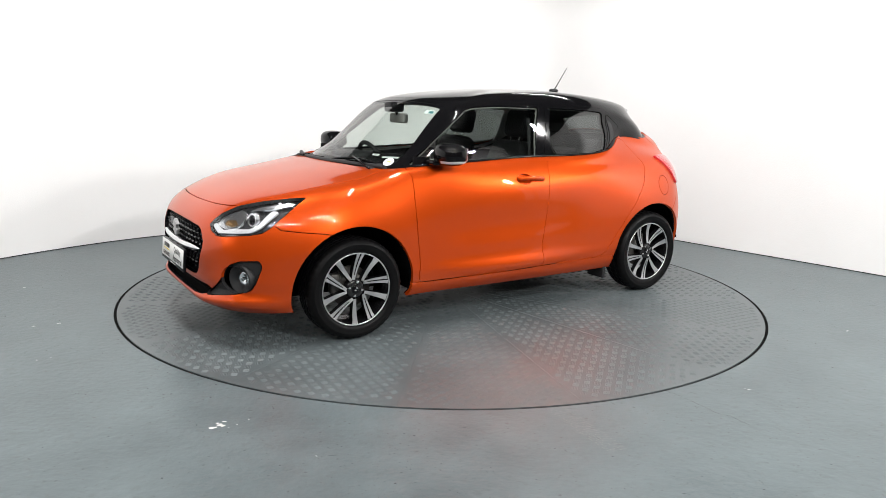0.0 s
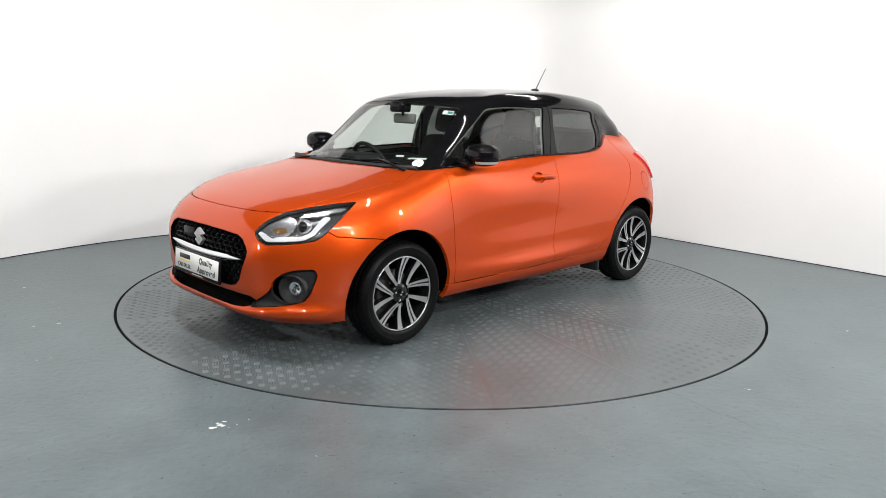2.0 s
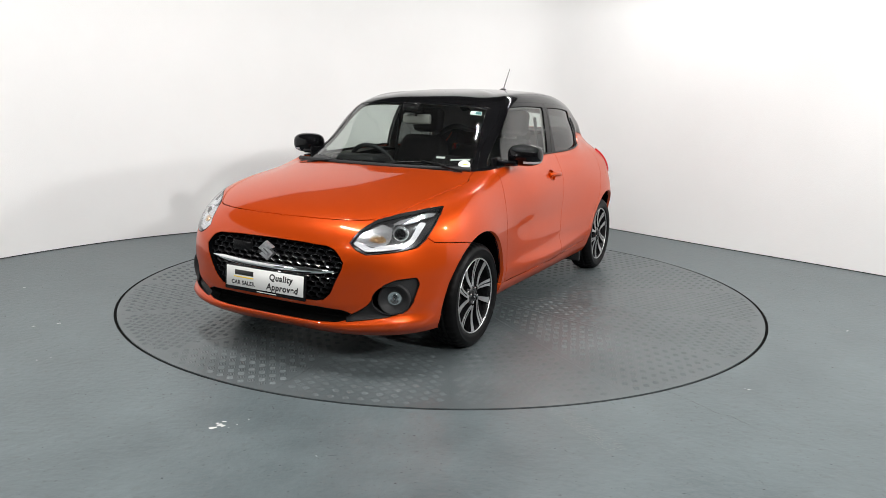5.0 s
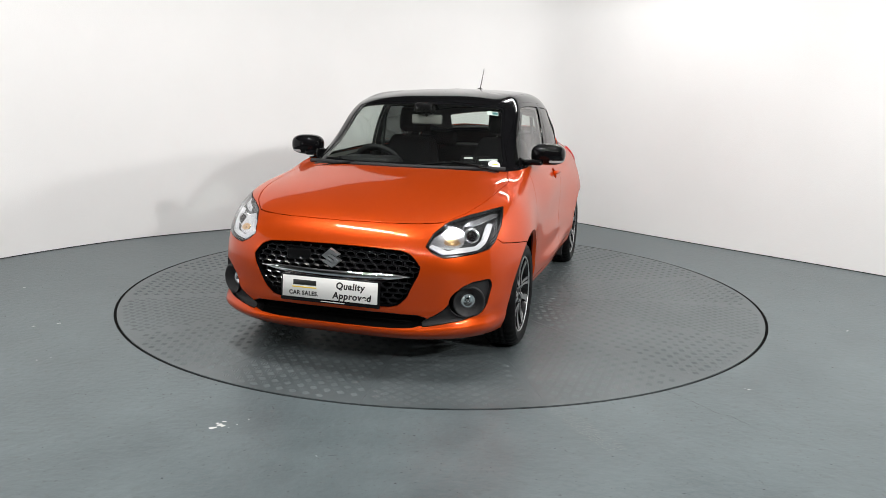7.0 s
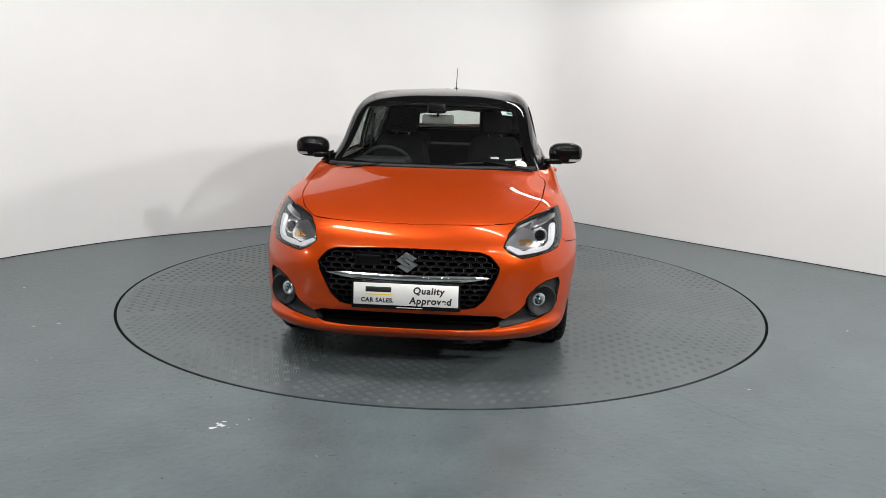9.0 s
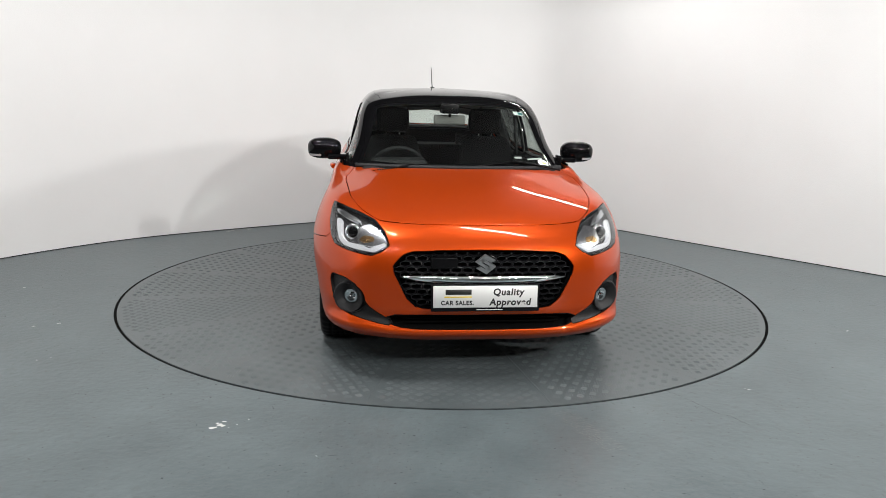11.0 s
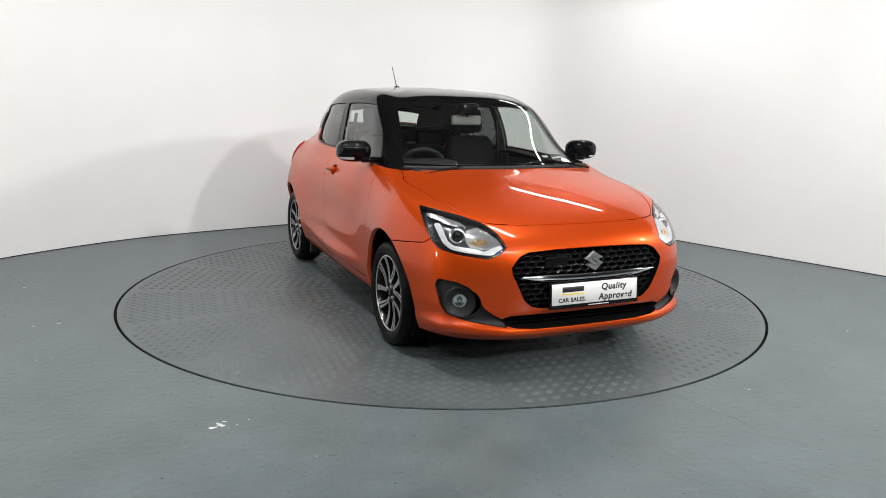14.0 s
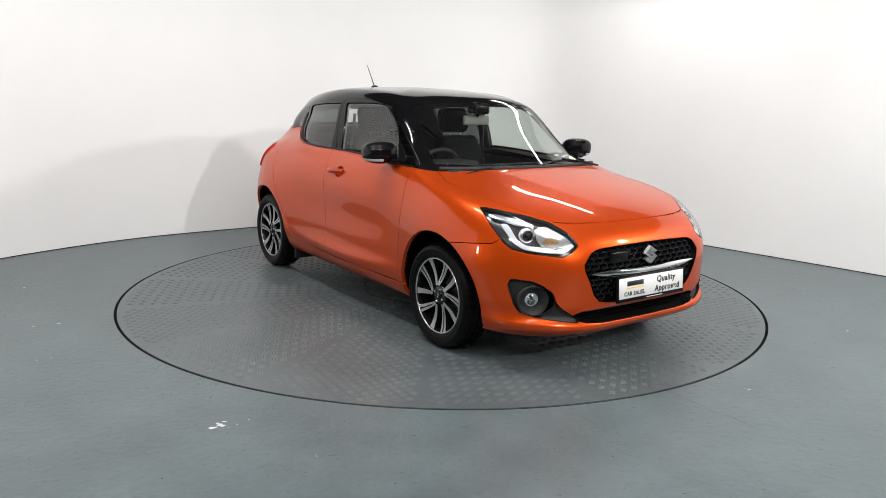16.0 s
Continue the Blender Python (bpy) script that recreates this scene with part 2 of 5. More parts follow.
HUE = (1.0, 0.985, 0.965)


def strip(name, m, length, power, label, group):
    t = tagged(new(name), label, "strip light", group)
    t.matrix_basis = m
    wide = 0.06 if m.translation.z > 4 else 0.016
    box("housing", -length / 2 - 0.03, -wide, 0.03, length / 2 + 0.03, wide, 0.03 + wide, M_plate, t, "white metal housing", 0.01)
    bm = bmesh.new()
    bmesh.ops.create_cone(bm, cap_ends=True, segments=16, radius1=0.014, radius2=0.014, depth=length, matrix=pose(0, 0, 0.01, 0, 90, 0))
    obj("tube", bm, M_tube, t, "glowing fluorescent tube")
    lamp = bpy.data.lights.new("strip_lamp", "AREA")
    lamp.shape, lamp.size, lamp.size_y, lamp.energy, lamp.color = "RECTANGLE", length, 0.06, power, HUE
    new("strip_lamp", lamp).matrix_world = m @ pose(0, 0, -0.012)
    return t


for x, y, z, turn, length, power in TUBES:
    t = strip("ceiling_light", pose(x, y, z, 0, 0, turn), length, power, "lit white strip light hung under the ceiling", "strip lights of the bay")
    for s in (-0.4, 0.4):
        bm = bmesh.new()
        bmesh.ops.create_cone(bm, cap_ends=True, segments=8, radius1=0.004, radius2=0.004, depth=HALL - z - 0.09, matrix=Matrix.Translation((s * length, 0, 0.09 + (HALL - z - 0.09) / 2)))
        obj("hanger", bm, M_plate, t)
for x, y, z, ax, ay, az, power in WALL_FILL:
    t = strip("tilted_light", look((x, y, z), (ax, ay, az)), 2.4, power, "added unseen strip light, tilted to brighten the curved wall", "tilted strip lights")
    t_in = t.matrix_basis.inverted()
    for q in (-0.8, 0.8):
        a = t.matrix_basis @ Vector((q, 0, 0.06))
        bm = bmesh.new()
        bmesh.ops.create_cone(bm, cap_ends=True, segments=8, radius1=0.006, radius2=0.006, depth=HALL - a.z, matrix=t_in @ Matrix.Translation((a.x, a.y, (HALL + a.z) / 2)))
        obj("hanger", bm, M_plate, t)
for x, y, z, length, power in UPRIGHTS:
    aim = look((x, y, z), (0, 0, 0.9))
    up_m = Matrix.Translation((x, y, z)) @ aim.to_3x3().to_4x4() @ pose(0, 0, 0, 0, 0, 90)
    t = strip("upright_light", up_m, length, power, "lit white strip light upright on a stand", "upright strip lights")
    bm = bmesh.new()
    bmesh.ops.create_cone(bm, cap_ends=True, segments=12, radius1=0.25, radius2=0.02, depth=0.06)
    bmesh.ops.create_cone(bm, cap_ends=True, segments=8, radius1=0.02, radius2=0.02, depth=z, matrix=Matrix.Translation((0, 0, z / 2)))
    bmesh.ops.transform(bm, matrix=up_m.inverted() @ Matrix.Translation((x * 1.06, y * 1.06, 0.03)), verts=bm.verts[:])
    obj("stand", bm, M_black_satin, t, "black light stand")

# turntable
table = tagged(new("turntable"), "round steel turntable of worn painted tread plate, flush with the floor", "turntable")


def plate_paint():
    m, n, l, b = nodes_of("tread_plate")
    co = n.new("ShaderNodeTexCoord")
    t = n.new("ShaderNodeTexNoise")
    t.inputs["Scale"].default_value, t.inputs["Detail"].default_value = 2.2, 9
    l.new(co.outputs["Object"], t.inputs["Vector"])
    ramp = n.new("ShaderNodeValToRGB")
    ramp.color_ramp.elements[0].position, ramp.color_ramp.elements[0].color = 0.3, (0.078, 0.095, 0.100, 1)
    ramp.color_ramp.elements[1].position, ramp.color_ramp.elements[1].color = 0.7, (0.112, 0.131, 0.137, 1)
    l.new(t.outputs["Fac"], ramp.inputs[0])
    l.new(ramp.outputs[0], b.inputs["Base Color"])
    r = n.new("ShaderNodeMapRange")
    r.inputs[3].default_value, r.inputs[4].default_value = 0.30, 0.45
    l.new(t.outputs["Fac"], r.inputs[0])
    l.new(r.outputs[0], b.inputs["Roughness"])
    b.inputs["Metallic"].default_value = 0.18
    return m


M_tread = plate_paint()
SECTORS, SEAM0 = 16, 7.2
for k in range(SECTORS):
    bm = bmesh.new()
    a0, a1 = radians(SEAM0 + k * 22.5), radians(SEAM0 + (k + 1) * 22.5)
    g = 0.0004
    pts = [(0.02, 0.0)]
    ring = []
    for j in range(17):
        a = a0 + (a1 - a0) * j / 16
        ring.append((RADIUS * math.cos(a), RADIUS * math.sin(a)))
    c = Vector((math.cos((a0 + a1) / 2), math.sin((a0 + a1) / 2)))
    side0, side1 = Vector((-math.sin(a0), math.cos(a0))) * g, Vector((math.sin(a1), -math.cos(a1))) * g
    ring = [Vector(q) + (side0 if j < 8 else side1) for j, q in enumerate(ring)]
    top = [bm.verts.new((c.x * 0.03, c.y * 0.03, 0)), *[bm.verts.new((q.x, q.y, 0)) for q in ring]]
    low = [bm.verts.new((v.co.x, v.co.y, -0.012)) for v in top]
    bm.faces.new(top)
    for i in range(len(top)):
        j = (i + 1) % len(top)
        bm.faces.new((top[j], top[i], low[i], low[j]))
    # raised five-bar pattern, one mesh with the plate
    turn = (a0 + a1) / 2 + radians(45)
    ct, st = math.cos(turn), math.sin(turn)
    pitch = 0.052
    me_v, me_f = [], []
    for i in range(-48, 49):
        for j in range(-48, 49):
            px, py = i * pitch, j * pitch
            x, y = ct * px - st * py, st * px + ct * py
            r = math.hypot(x, y)
            if r > RADIUS - 0.04 or r < 0.15:
                continue
            an = (math.atan2(y, x) - a0) % math.tau
            if an > a1 - a0 or min(an, a1 - a0 - an) * r < 0.03:
                continue
            d = turn + (radians(0) if (i + j) % 2 else radians(90))
            ux, uy = math.cos(d), math.sin(d)
            for q in (-2, -1, 0, 1, 2):
                ox, oy = x - uy * q * 0.0078, y + ux * q * 0.0078
                hl, hw = 0.0175 - abs(q) * 0.001, 0.0026
                base = [(-hl, -hw), (hl, -hw), (hl, hw), (-hl, hw)]
                vs = [bm.verts.new((ox + ux * s - uy * t, oy + uy * s + ux * t, 0.0)) for s, t in base]
                e = [bm.verts.new((ox + ux * s, oy + uy * s, 0.0011)) for s in (-hl * 0.8, hl * 0.8)]
                bm.faces.new((vs[0], vs[1], e[1], e[0]))
                bm.faces.new((vs[2], vs[3], e[0], e[1]))
                bm.faces.new((vs[1], vs[2], e[1]))
                bm.faces.new((vs[3], vs[0], e[0]))
    obj("tread_plate", bm, M_tread, table)
bm = bmesh.new()
bmesh.ops.create_cone(bm, cap_ends=True, segments=128, radius1=RADIUS - 0.03, radius2=RADIUS - 0.03, depth=0.06, matrix=Matrix.Translation((0, 0, -0.0312)))
obj("deck", bm, M_tread, table, "dark steel deck below the plates")

# chipped paint on the floor
def chip(x, y, w, h, turn, seed):
    rnd = random.Random(seed)
    bm = bmesh.new()
    vs = []
    for k in range(14):
        a = k * math.tau / 14
        r = 0.6 + 0.6 * rnd.random()
        vs.append(bm.verts.new((w * r * math.cos(a), h * r * math.sin(a), 0.0)))
    bm.faces.new(vs)
    ob = obj("paint_chip", bm, M_plate)
    ob.matrix_basis = pose(x, y, 0.0015, 0, 0, turn)
    tagged(ob, "bare white patch of chipped floor paint", "paint chip", "chips in the floor paint")


for k, q in enumerate([(-.962, -2.523, .018, .012, 20), (-.939, -2.494, .016, .012, 60), (-.925, -2.500, .010, .014, 10), (-.954, -2.478, .010, .007, 30), (-.927, -2.459, .012, .006, 0), (-.895, -2.52, .004, .003, 0), (-.867, -2.485, .004, .003, 0), (-.832, -2.431, .005, .004, 0), (-.48, -2.755, .004, .003, 0)]):
    chip(*q, k)


# a hairline crack and small flecks in the floor, and the dark joint at the wall's foot
def floor_line(pts, width, material, label):
    bm = bmesh.new()
    rnd = random.Random(5)
    rows = []
    for k in range(len(pts) * 4 - 3):
        i, f = divmod(k, 4)
        a = Vector(pts[i]).lerp(Vector(pts[min(i + 1, len(pts) - 1)]), f / 4)
        d = (Vector(pts[min(i + 1, len(pts) - 1)]) - Vector(pts[max(i - 1, 0)])).normalized()
        n = Vector((-d.y, d.x))
        a += n * rnd.uniform(-0.006, 0.006)
        w = width * rnd.uniform(0.4, 1.2)
        rows.append([bm.verts.new((*(a + n * w), 0.0012)), bm.verts.new((*(a - n * w), 0.0012))])
    for p, q in zip(rows, rows[1:]):
        bm.faces.new((p[0], p[1], q[1], q[0]))
    tagged(obj("floor_crack", bm, material), label, "crack", kind="structure")


floor_line([(1.12, -1.975), (1.146, -2.02), (1.231, -2.14), (1.272, -2.229), (1.347, -2.294), (1.381, -2.37)], 0.0011, M_grit, "hairline crack in the painted floor")
for k, q in enumerate([(-2.447, -1.189, .012, .006, 10), (-2.329, -1.122, .014, .006, 40), (-2.121, -1.761, .006, .004, 0), (-2.067, -1.723, .006, .004, 0), (1.551, -1.944, .022, .0025, 150), (-2.22, 2.16, .05, .012, 35), (-2.05, 2.30, .04, .010, 35), (-3.0, -0.30, .008, .008, 0), (2.6, -0.9, .016, .006, 30)]):
    chip(*q, 20 + k)
# grit and small dark scratches trodden into the floor round the table
rnd = random.Random(11)
bm = bmesh.new()
for k in range(620):
    a, r = rnd.uniform(0, math.tau), RADIUS + 0.05 + 1.9 * rnd.random() ** 1.4
    x, y = r * math.cos(a), r * math.sin(a)
    if y > 1.6:
        continue
    d = radians(-38) + rnd.gauss(0, 0.6)
    long_one = rnd.random() < 0.22
    hl = rnd.uniform(0.008, 0.028) if long_one else rnd.uniform(0.002, 0.0055)
    hw = rnd.uniform(0.0007, 0.0014) if long_one else hl * rnd.uniform(0.5, 0.9)
    ux, uy = math.cos(d), math.sin(d)
    ring = []
    for i in range(6):
        t = i * math.tau / 6
        p, q = hl * math.cos(t) * rnd.uniform(0.7, 1.2), hw * math.sin(t) * rnd.uniform(0.6, 1.3)
        ring.append(bm.verts.new((x + ux * p - uy * q, y + uy * p + ux * q, 0.0010)))
    bm.faces.new(ring)
tagged(obj("floor_grit", bm, M_grit), "dark grit and short scratches on the painted floor", "grit", kind="stuff")

# a tyre's chevron print worn into the paint
bm = bmesh.new()
c0, c1 = Vector((0.545, -2.245)), Vector((0.735, -2.64))
along = (c1 - c0).normalized()
across = Vector((-along.y, along.x))
for k in range(30):
    for q in range(-3, 4):
        if rnd.random() < 0.15 + 0.5 * abs(k / 29 - 0.6):
            continue
        c = c0.lerp(c1, (k + rnd.uniform(-0.3, 0.3)) / 29) + across * (q * 0.0145 + rnd.uniform(-0.004, 0.004))
        d = (across + along * (0.55 if q > 0 else -0.55)).normalized()
        e = Vector((-d.y, d.x))
        hl, hw = rnd.uniform(0.003, 0.008), rnd.uniform(0.0008, 0.0020)
        bm.faces.new([bm.verts.new((*(c + d * a * hl + e * b * hw), 0.0009)) for a, b in ((-1, -1), (1, -1), (1, 1), (-1, 1))])
tagged(obj("tyre_print", bm, M_print), "pale worn tyre print on the painted floor", "tyre print", kind="stuff")
tagged(wall_strip("wall_joint", [(x * 0.9985, y * 0.9985) for x, y in WALL], 0.0, 0.007, 0.004, M_trim), "dark joint at the foot of the wall", "joint", kind="structure")
# ---------------------------------------------------------------- car body surfaces
class Skin:
    """A smooth surface through rows of guide points; u runs round the left half of the car, v upwards, both in metres."""

    def __init__(self, rows, closed_top=False, nu=420, nv=170):
        g = np.array([[p for p in r] for r in rows], float)
        mirror = np.array([1, -1, 1])
        g = np.concatenate([g[:, 4:0:-1] * mirror, g, g[:, -2:-6:-1] * mirror], axis=1)
        if closed_top:
            g = np.concatenate([g, g[-2:-4:-1] * mirror], axis=0)
        du = np.linalg.norm(np.diff(g, axis=1), axis=2).mean(axis=0)
        dv = np.linalg.norm(np.diff(g, axis=0), axis=2).mean(axis=1)
        ku = np.concatenate([[0], np.cumsum(du)])
        ku -= ku[4]
        kv = np.concatenate([[0], np.cumsum(dv)])
        self.umax, self.vmax = ku[-5], kv[len(rows) - 1]
        self.u, self.v = np.linspace(-0.1, self.umax + 0.1, nu), np.linspace(0, self.vmax, nv)
        p = spline(ku, np.swapaxes(g, 0, 1), self.u)
        p = spline(kv, np.swapaxes(p, 0, 1), self.v)
        self.p = np.swapaxes(p, 0, 1)
        nn = np.cross(np.gradient(self.p, axis=0), np.gradient(self.p, axis=1))
        self.n = nn / np.maximum(np.linalg.norm(nn, axis=2, keepdims=True), 1e-9)
        if self.n[nu // 3, nv // 3, 1] < 0:
            self.n = -self.n
        from mathutils.bvhtree import BVHTree
        i, j = np.meshgrid(np.arange(nu - 1), np.arange(nv - 1), indexing="ij")
        a = (i * nv + j).ravel()
        self.nu, self.nv = nu, nv
        self.quads = np.stack([a, a + nv, a + nv + 1, a + 1], 1)
        self.tree = BVHTree.FromPolygons([Vector(q) for q in self.p.reshape(-1, 3)], [tuple(int(c) for c in q) for q in self.quads])

    def uv_at(self, index, place):
        i, j = divmod(index, self.nv - 1)
        o = self.p[i, j]
        e1, e2 = self.p[i + 1, j] - o, self.p[i, j + 1] - o
        s, *_ = np.linalg.lstsq(np.stack([e1, e2], 1), np.array(place) - o, rcond=None)
        s = np.clip(s, 0, 1)
        return Vector((self.u[i] + s[0] * (self.u[1] - self.u[0]), self.v[j] + s[1] * (self.v[1] - self.v[0])))

    def cast(self, how, a, b):
        start, way = {"side": ((a, 3, b), (0, -1, 0)), "front": ((4, a, b), (-1, 0, 0)), "top": ((a, b, 4), (0, 0, -1))}[how]
        place, _, index, _ = self.tree.ray_cast(Vector(start), Vector(way))
        if place is None:
            place, _, index, _ = self.tree.find_nearest(Vector({"side": (a, 0.8, b), "front": (2, a, b), "top": (a, b, 1)}[how]))
        return self.uv_at(index, place)

    def near(self, x, y, z):
        place, _, index, _ = self.tree.find_nearest(Vector((x, y, z)))
        return self.uv_at(index, place)

    def at(self, uv):
        uv = np.asarray(uv, float)
        fu = np.clip((uv[:, 0] - self.u[0]) / (self.u[1] - self.u[0]), 0, self.nu - 1.001)
        fv = np.clip((uv[:, 1] - self.v[0]) / (self.v[1] - self.v[0]), 0, self.nv - 1.001)
        i, j = fu.astype(int), fv.astype(int)
        s, t = (fu - i)[:, None], (fv - j)[:, None]
        res = []
        for f in (self.p, self.n):
            res.append((f[i, j] * (1 - s) + f[i + 1, j] * s) * (1 - t) + (f[i, j + 1] * (1 - s) + f[i + 1, j + 1] * s) * t)
        n = res[1] / np.linalg.norm(res[1], axis=1, keepdims=True)
        return res[0], n


def rounded(pts, step=0.02, smooth=True):
    """A closed outline through points in the plane, with points about every step."""
    out, n = [], len(pts)
    for i in range(n):
        a, b, c, d = (Vector(pts[(i + k - 1) % n]) for k in range(4))
        m = max(2, int((c - b).length / step))
        for k in range(m):
            t = k / m
            if smooth:
                q = 0.5 * (2 * b + (c - a) * t + (2 * a - 5 * b + 4 * c - d) * t * t + (3 * b - a - 3 * c + d) * t ** 3)
                lin = b + (c - b) * t
                out.append(lin.lerp(q, smooth))
            else:
                out.append(b + (c - b) * t)
    return out


def inside(poly, pts):
    """For each of pts, whether it lies in the closed outline."""
    p = np.array([(q[0], q[1]) for q in poly])
    q = np.roll(p, -1, axis=0)
    x, y = pts[:, :1], pts[:, 1:]
    cross = ((p[:, 1] > y) != (q[:, 1] > y)) & (x < (q[:, 0] - p[:, 0]) * (y - p[:, 1]) / (q[:, 1] - p[:, 1] + 1e-12) + p[:, 0])
    return cross.sum(axis=1) % 2 == 1


def split_skin(skin, outlines, rest, step=0.024):
    """Cuts the skin along outlines, a dict of label: closed outline; earlier ones win. Gives label: (uv, triangles)."""
    from mathutils.geometry import delaunay_2d_cdt
    edge = rounded([(0, 0), (skin.umax, 0), (skin.umax, skin.vmax), (0, skin.vmax)], step, False)
    verts, edges = [], []
    for poly in [edge, *outlines.values()]:
        s = len(verts)
        verts += [Vector((q[0], q[1])) for q in poly]
        edges += [(s + k, s + (k + 1) % len(poly)) for k in range(len(poly))]
    for a in np.arange(step * 0.5, skin.umax, step):
        for b in np.arange(step * 0.5, skin.vmax, step):
            verts.append(Vector((a, b)))
    vs, _, fs, *_ = delaunay_2d_cdt(verts, edges, [], 0, 1e-4)
    uv = np.array([(v[0], v[1]) for v in vs])
    tri = np.array([f for f in fs if len(f) == 3])
    mid = uv[tri].mean(axis=1)
    keep = (mid[:, 0] > 0) & (mid[:, 0] < skin.umax) & (mid[:, 1] > 0) & (mid[:, 1] < skin.vmax)
    tri, mid = tri[keep], mid[keep]
    left = np.ones(len(tri), bool)
    out = {}
    for label, poly in outlines.items():
        hit = inside(poly, mid) & left
        left &= ~hit
        out[label] = (uv, tri[hit])
    out[rest] = (uv, tri[left])
    return out


def panel_mesh(name, skin, cut, material, lift=0.0, inset=0.0030, depth=0.018, side=1, both=False):
    """A panel of the skin: its outer face, drawn in a little at the edges, with a returned flange. side -1: the right-hand twin; both: across the middle."""
    uv, tri = cut
    used = np.unique(tri)
    index = -np.ones(len(uv), int)
    index[used] = np.arange(len(used))
    tri = index[tri]
    p, n = skin.at(uv[used])
    a, b, c = p[tri[:, 0]], p[tri[:, 1]], p[tri[:, 2]]
    flip = (np.cross(b - a, c - a) * n[tri[:, 0]]).sum(axis=1) < 0
    tri[flip] = tri[flip][:, ::-1]
    count = {}
    for t in tri:
        for k in range(3):
            e = (t[k], t[(k + 1) % 3])
            count[e] = count.get(e, 0) + 1
    rim = [e for e in count if (e[1], e[0]) not in count]
    if both:
        rim = [e for e in rim if not (abs(p[e[0], 1]) < 2e-3 and abs(p[e[1], 1]) < 2e-3)]
    pull = np.zeros_like(p)
    for i, j in rim:
        d = p[j] - p[i]
        q = np.cross(n[i], d)
        q /= np.linalg.norm(q) + 1e-9
        pull[i] += q
        pull[j] += q
    length = np.linalg.norm(pull, axis=1, keepdims=True)
    pull = np.where(length > 1e-6, pull / np.maximum(length, 1e-6), 0)
    if both:
        p[np.abs(p[:, 1]) < 2e-3, 1] = 0
        pull[np.abs(p[:, 1]) < 2e-3, 1] = 0
    p = p + pull * inset + n * lift
    verts, norms, faces = list(p), list(n), [tuple(t) for t in tri]
    ring = sorted({i for e in rim for i in e})
    low = {i: len(verts) + k for k, i in enumerate(ring)}
    for i in ring:
        verts.append(p[i] - n[i] * depth)
        norms.append(n[i] * 0.5 - pull[i])
    mid = {i: len(verts) + k for k, i in enumerate(ring)}
    for i in ring:
        verts.append(p[i] - n[i] * 0.0018 - pull[i] * 0.0012)
        norms.append(n[i] * 0.3 - pull[i])
    for i, j in rim:
        faces.append((j, i, mid[i], mid[j]))
        faces.append((mid[j], mid[i], low[i], low[j]))
    verts, norms = np.array(verts), np.array(norms)
    if side < 0:
        verts, norms = verts * (1, -1, 1), norms * (1, -1, 1)
        faces = [f[::-1] for f in faces]
    if both:
        k = len(verts)
        faces = faces + [tuple(i + k for i in f[::-1]) for f in faces]
        verts, norms = np.concatenate([verts, verts * (1, -1, 1)]), np.concatenate([norms, norms * (1, -1, 1)])
    me = bpy.data.meshes.new(name)
    me.from_pydata([tuple(v) for v in verts], [], [tuple(int(i) for i in f) for f in faces])
    me.polygons.foreach_set("use_smooth", [True] * len(me.polygons))
    me.normals_split_custom_set_from_vertices([tuple(v / (np.linalg.norm(v) + 1e-9)) for v in norms])
    me.materials.append(material)
    return me


def mesh_part(name, me, parent, label=""):
    ob = new(name, me)
    ob.parent = parent
    return tagged(ob, label)


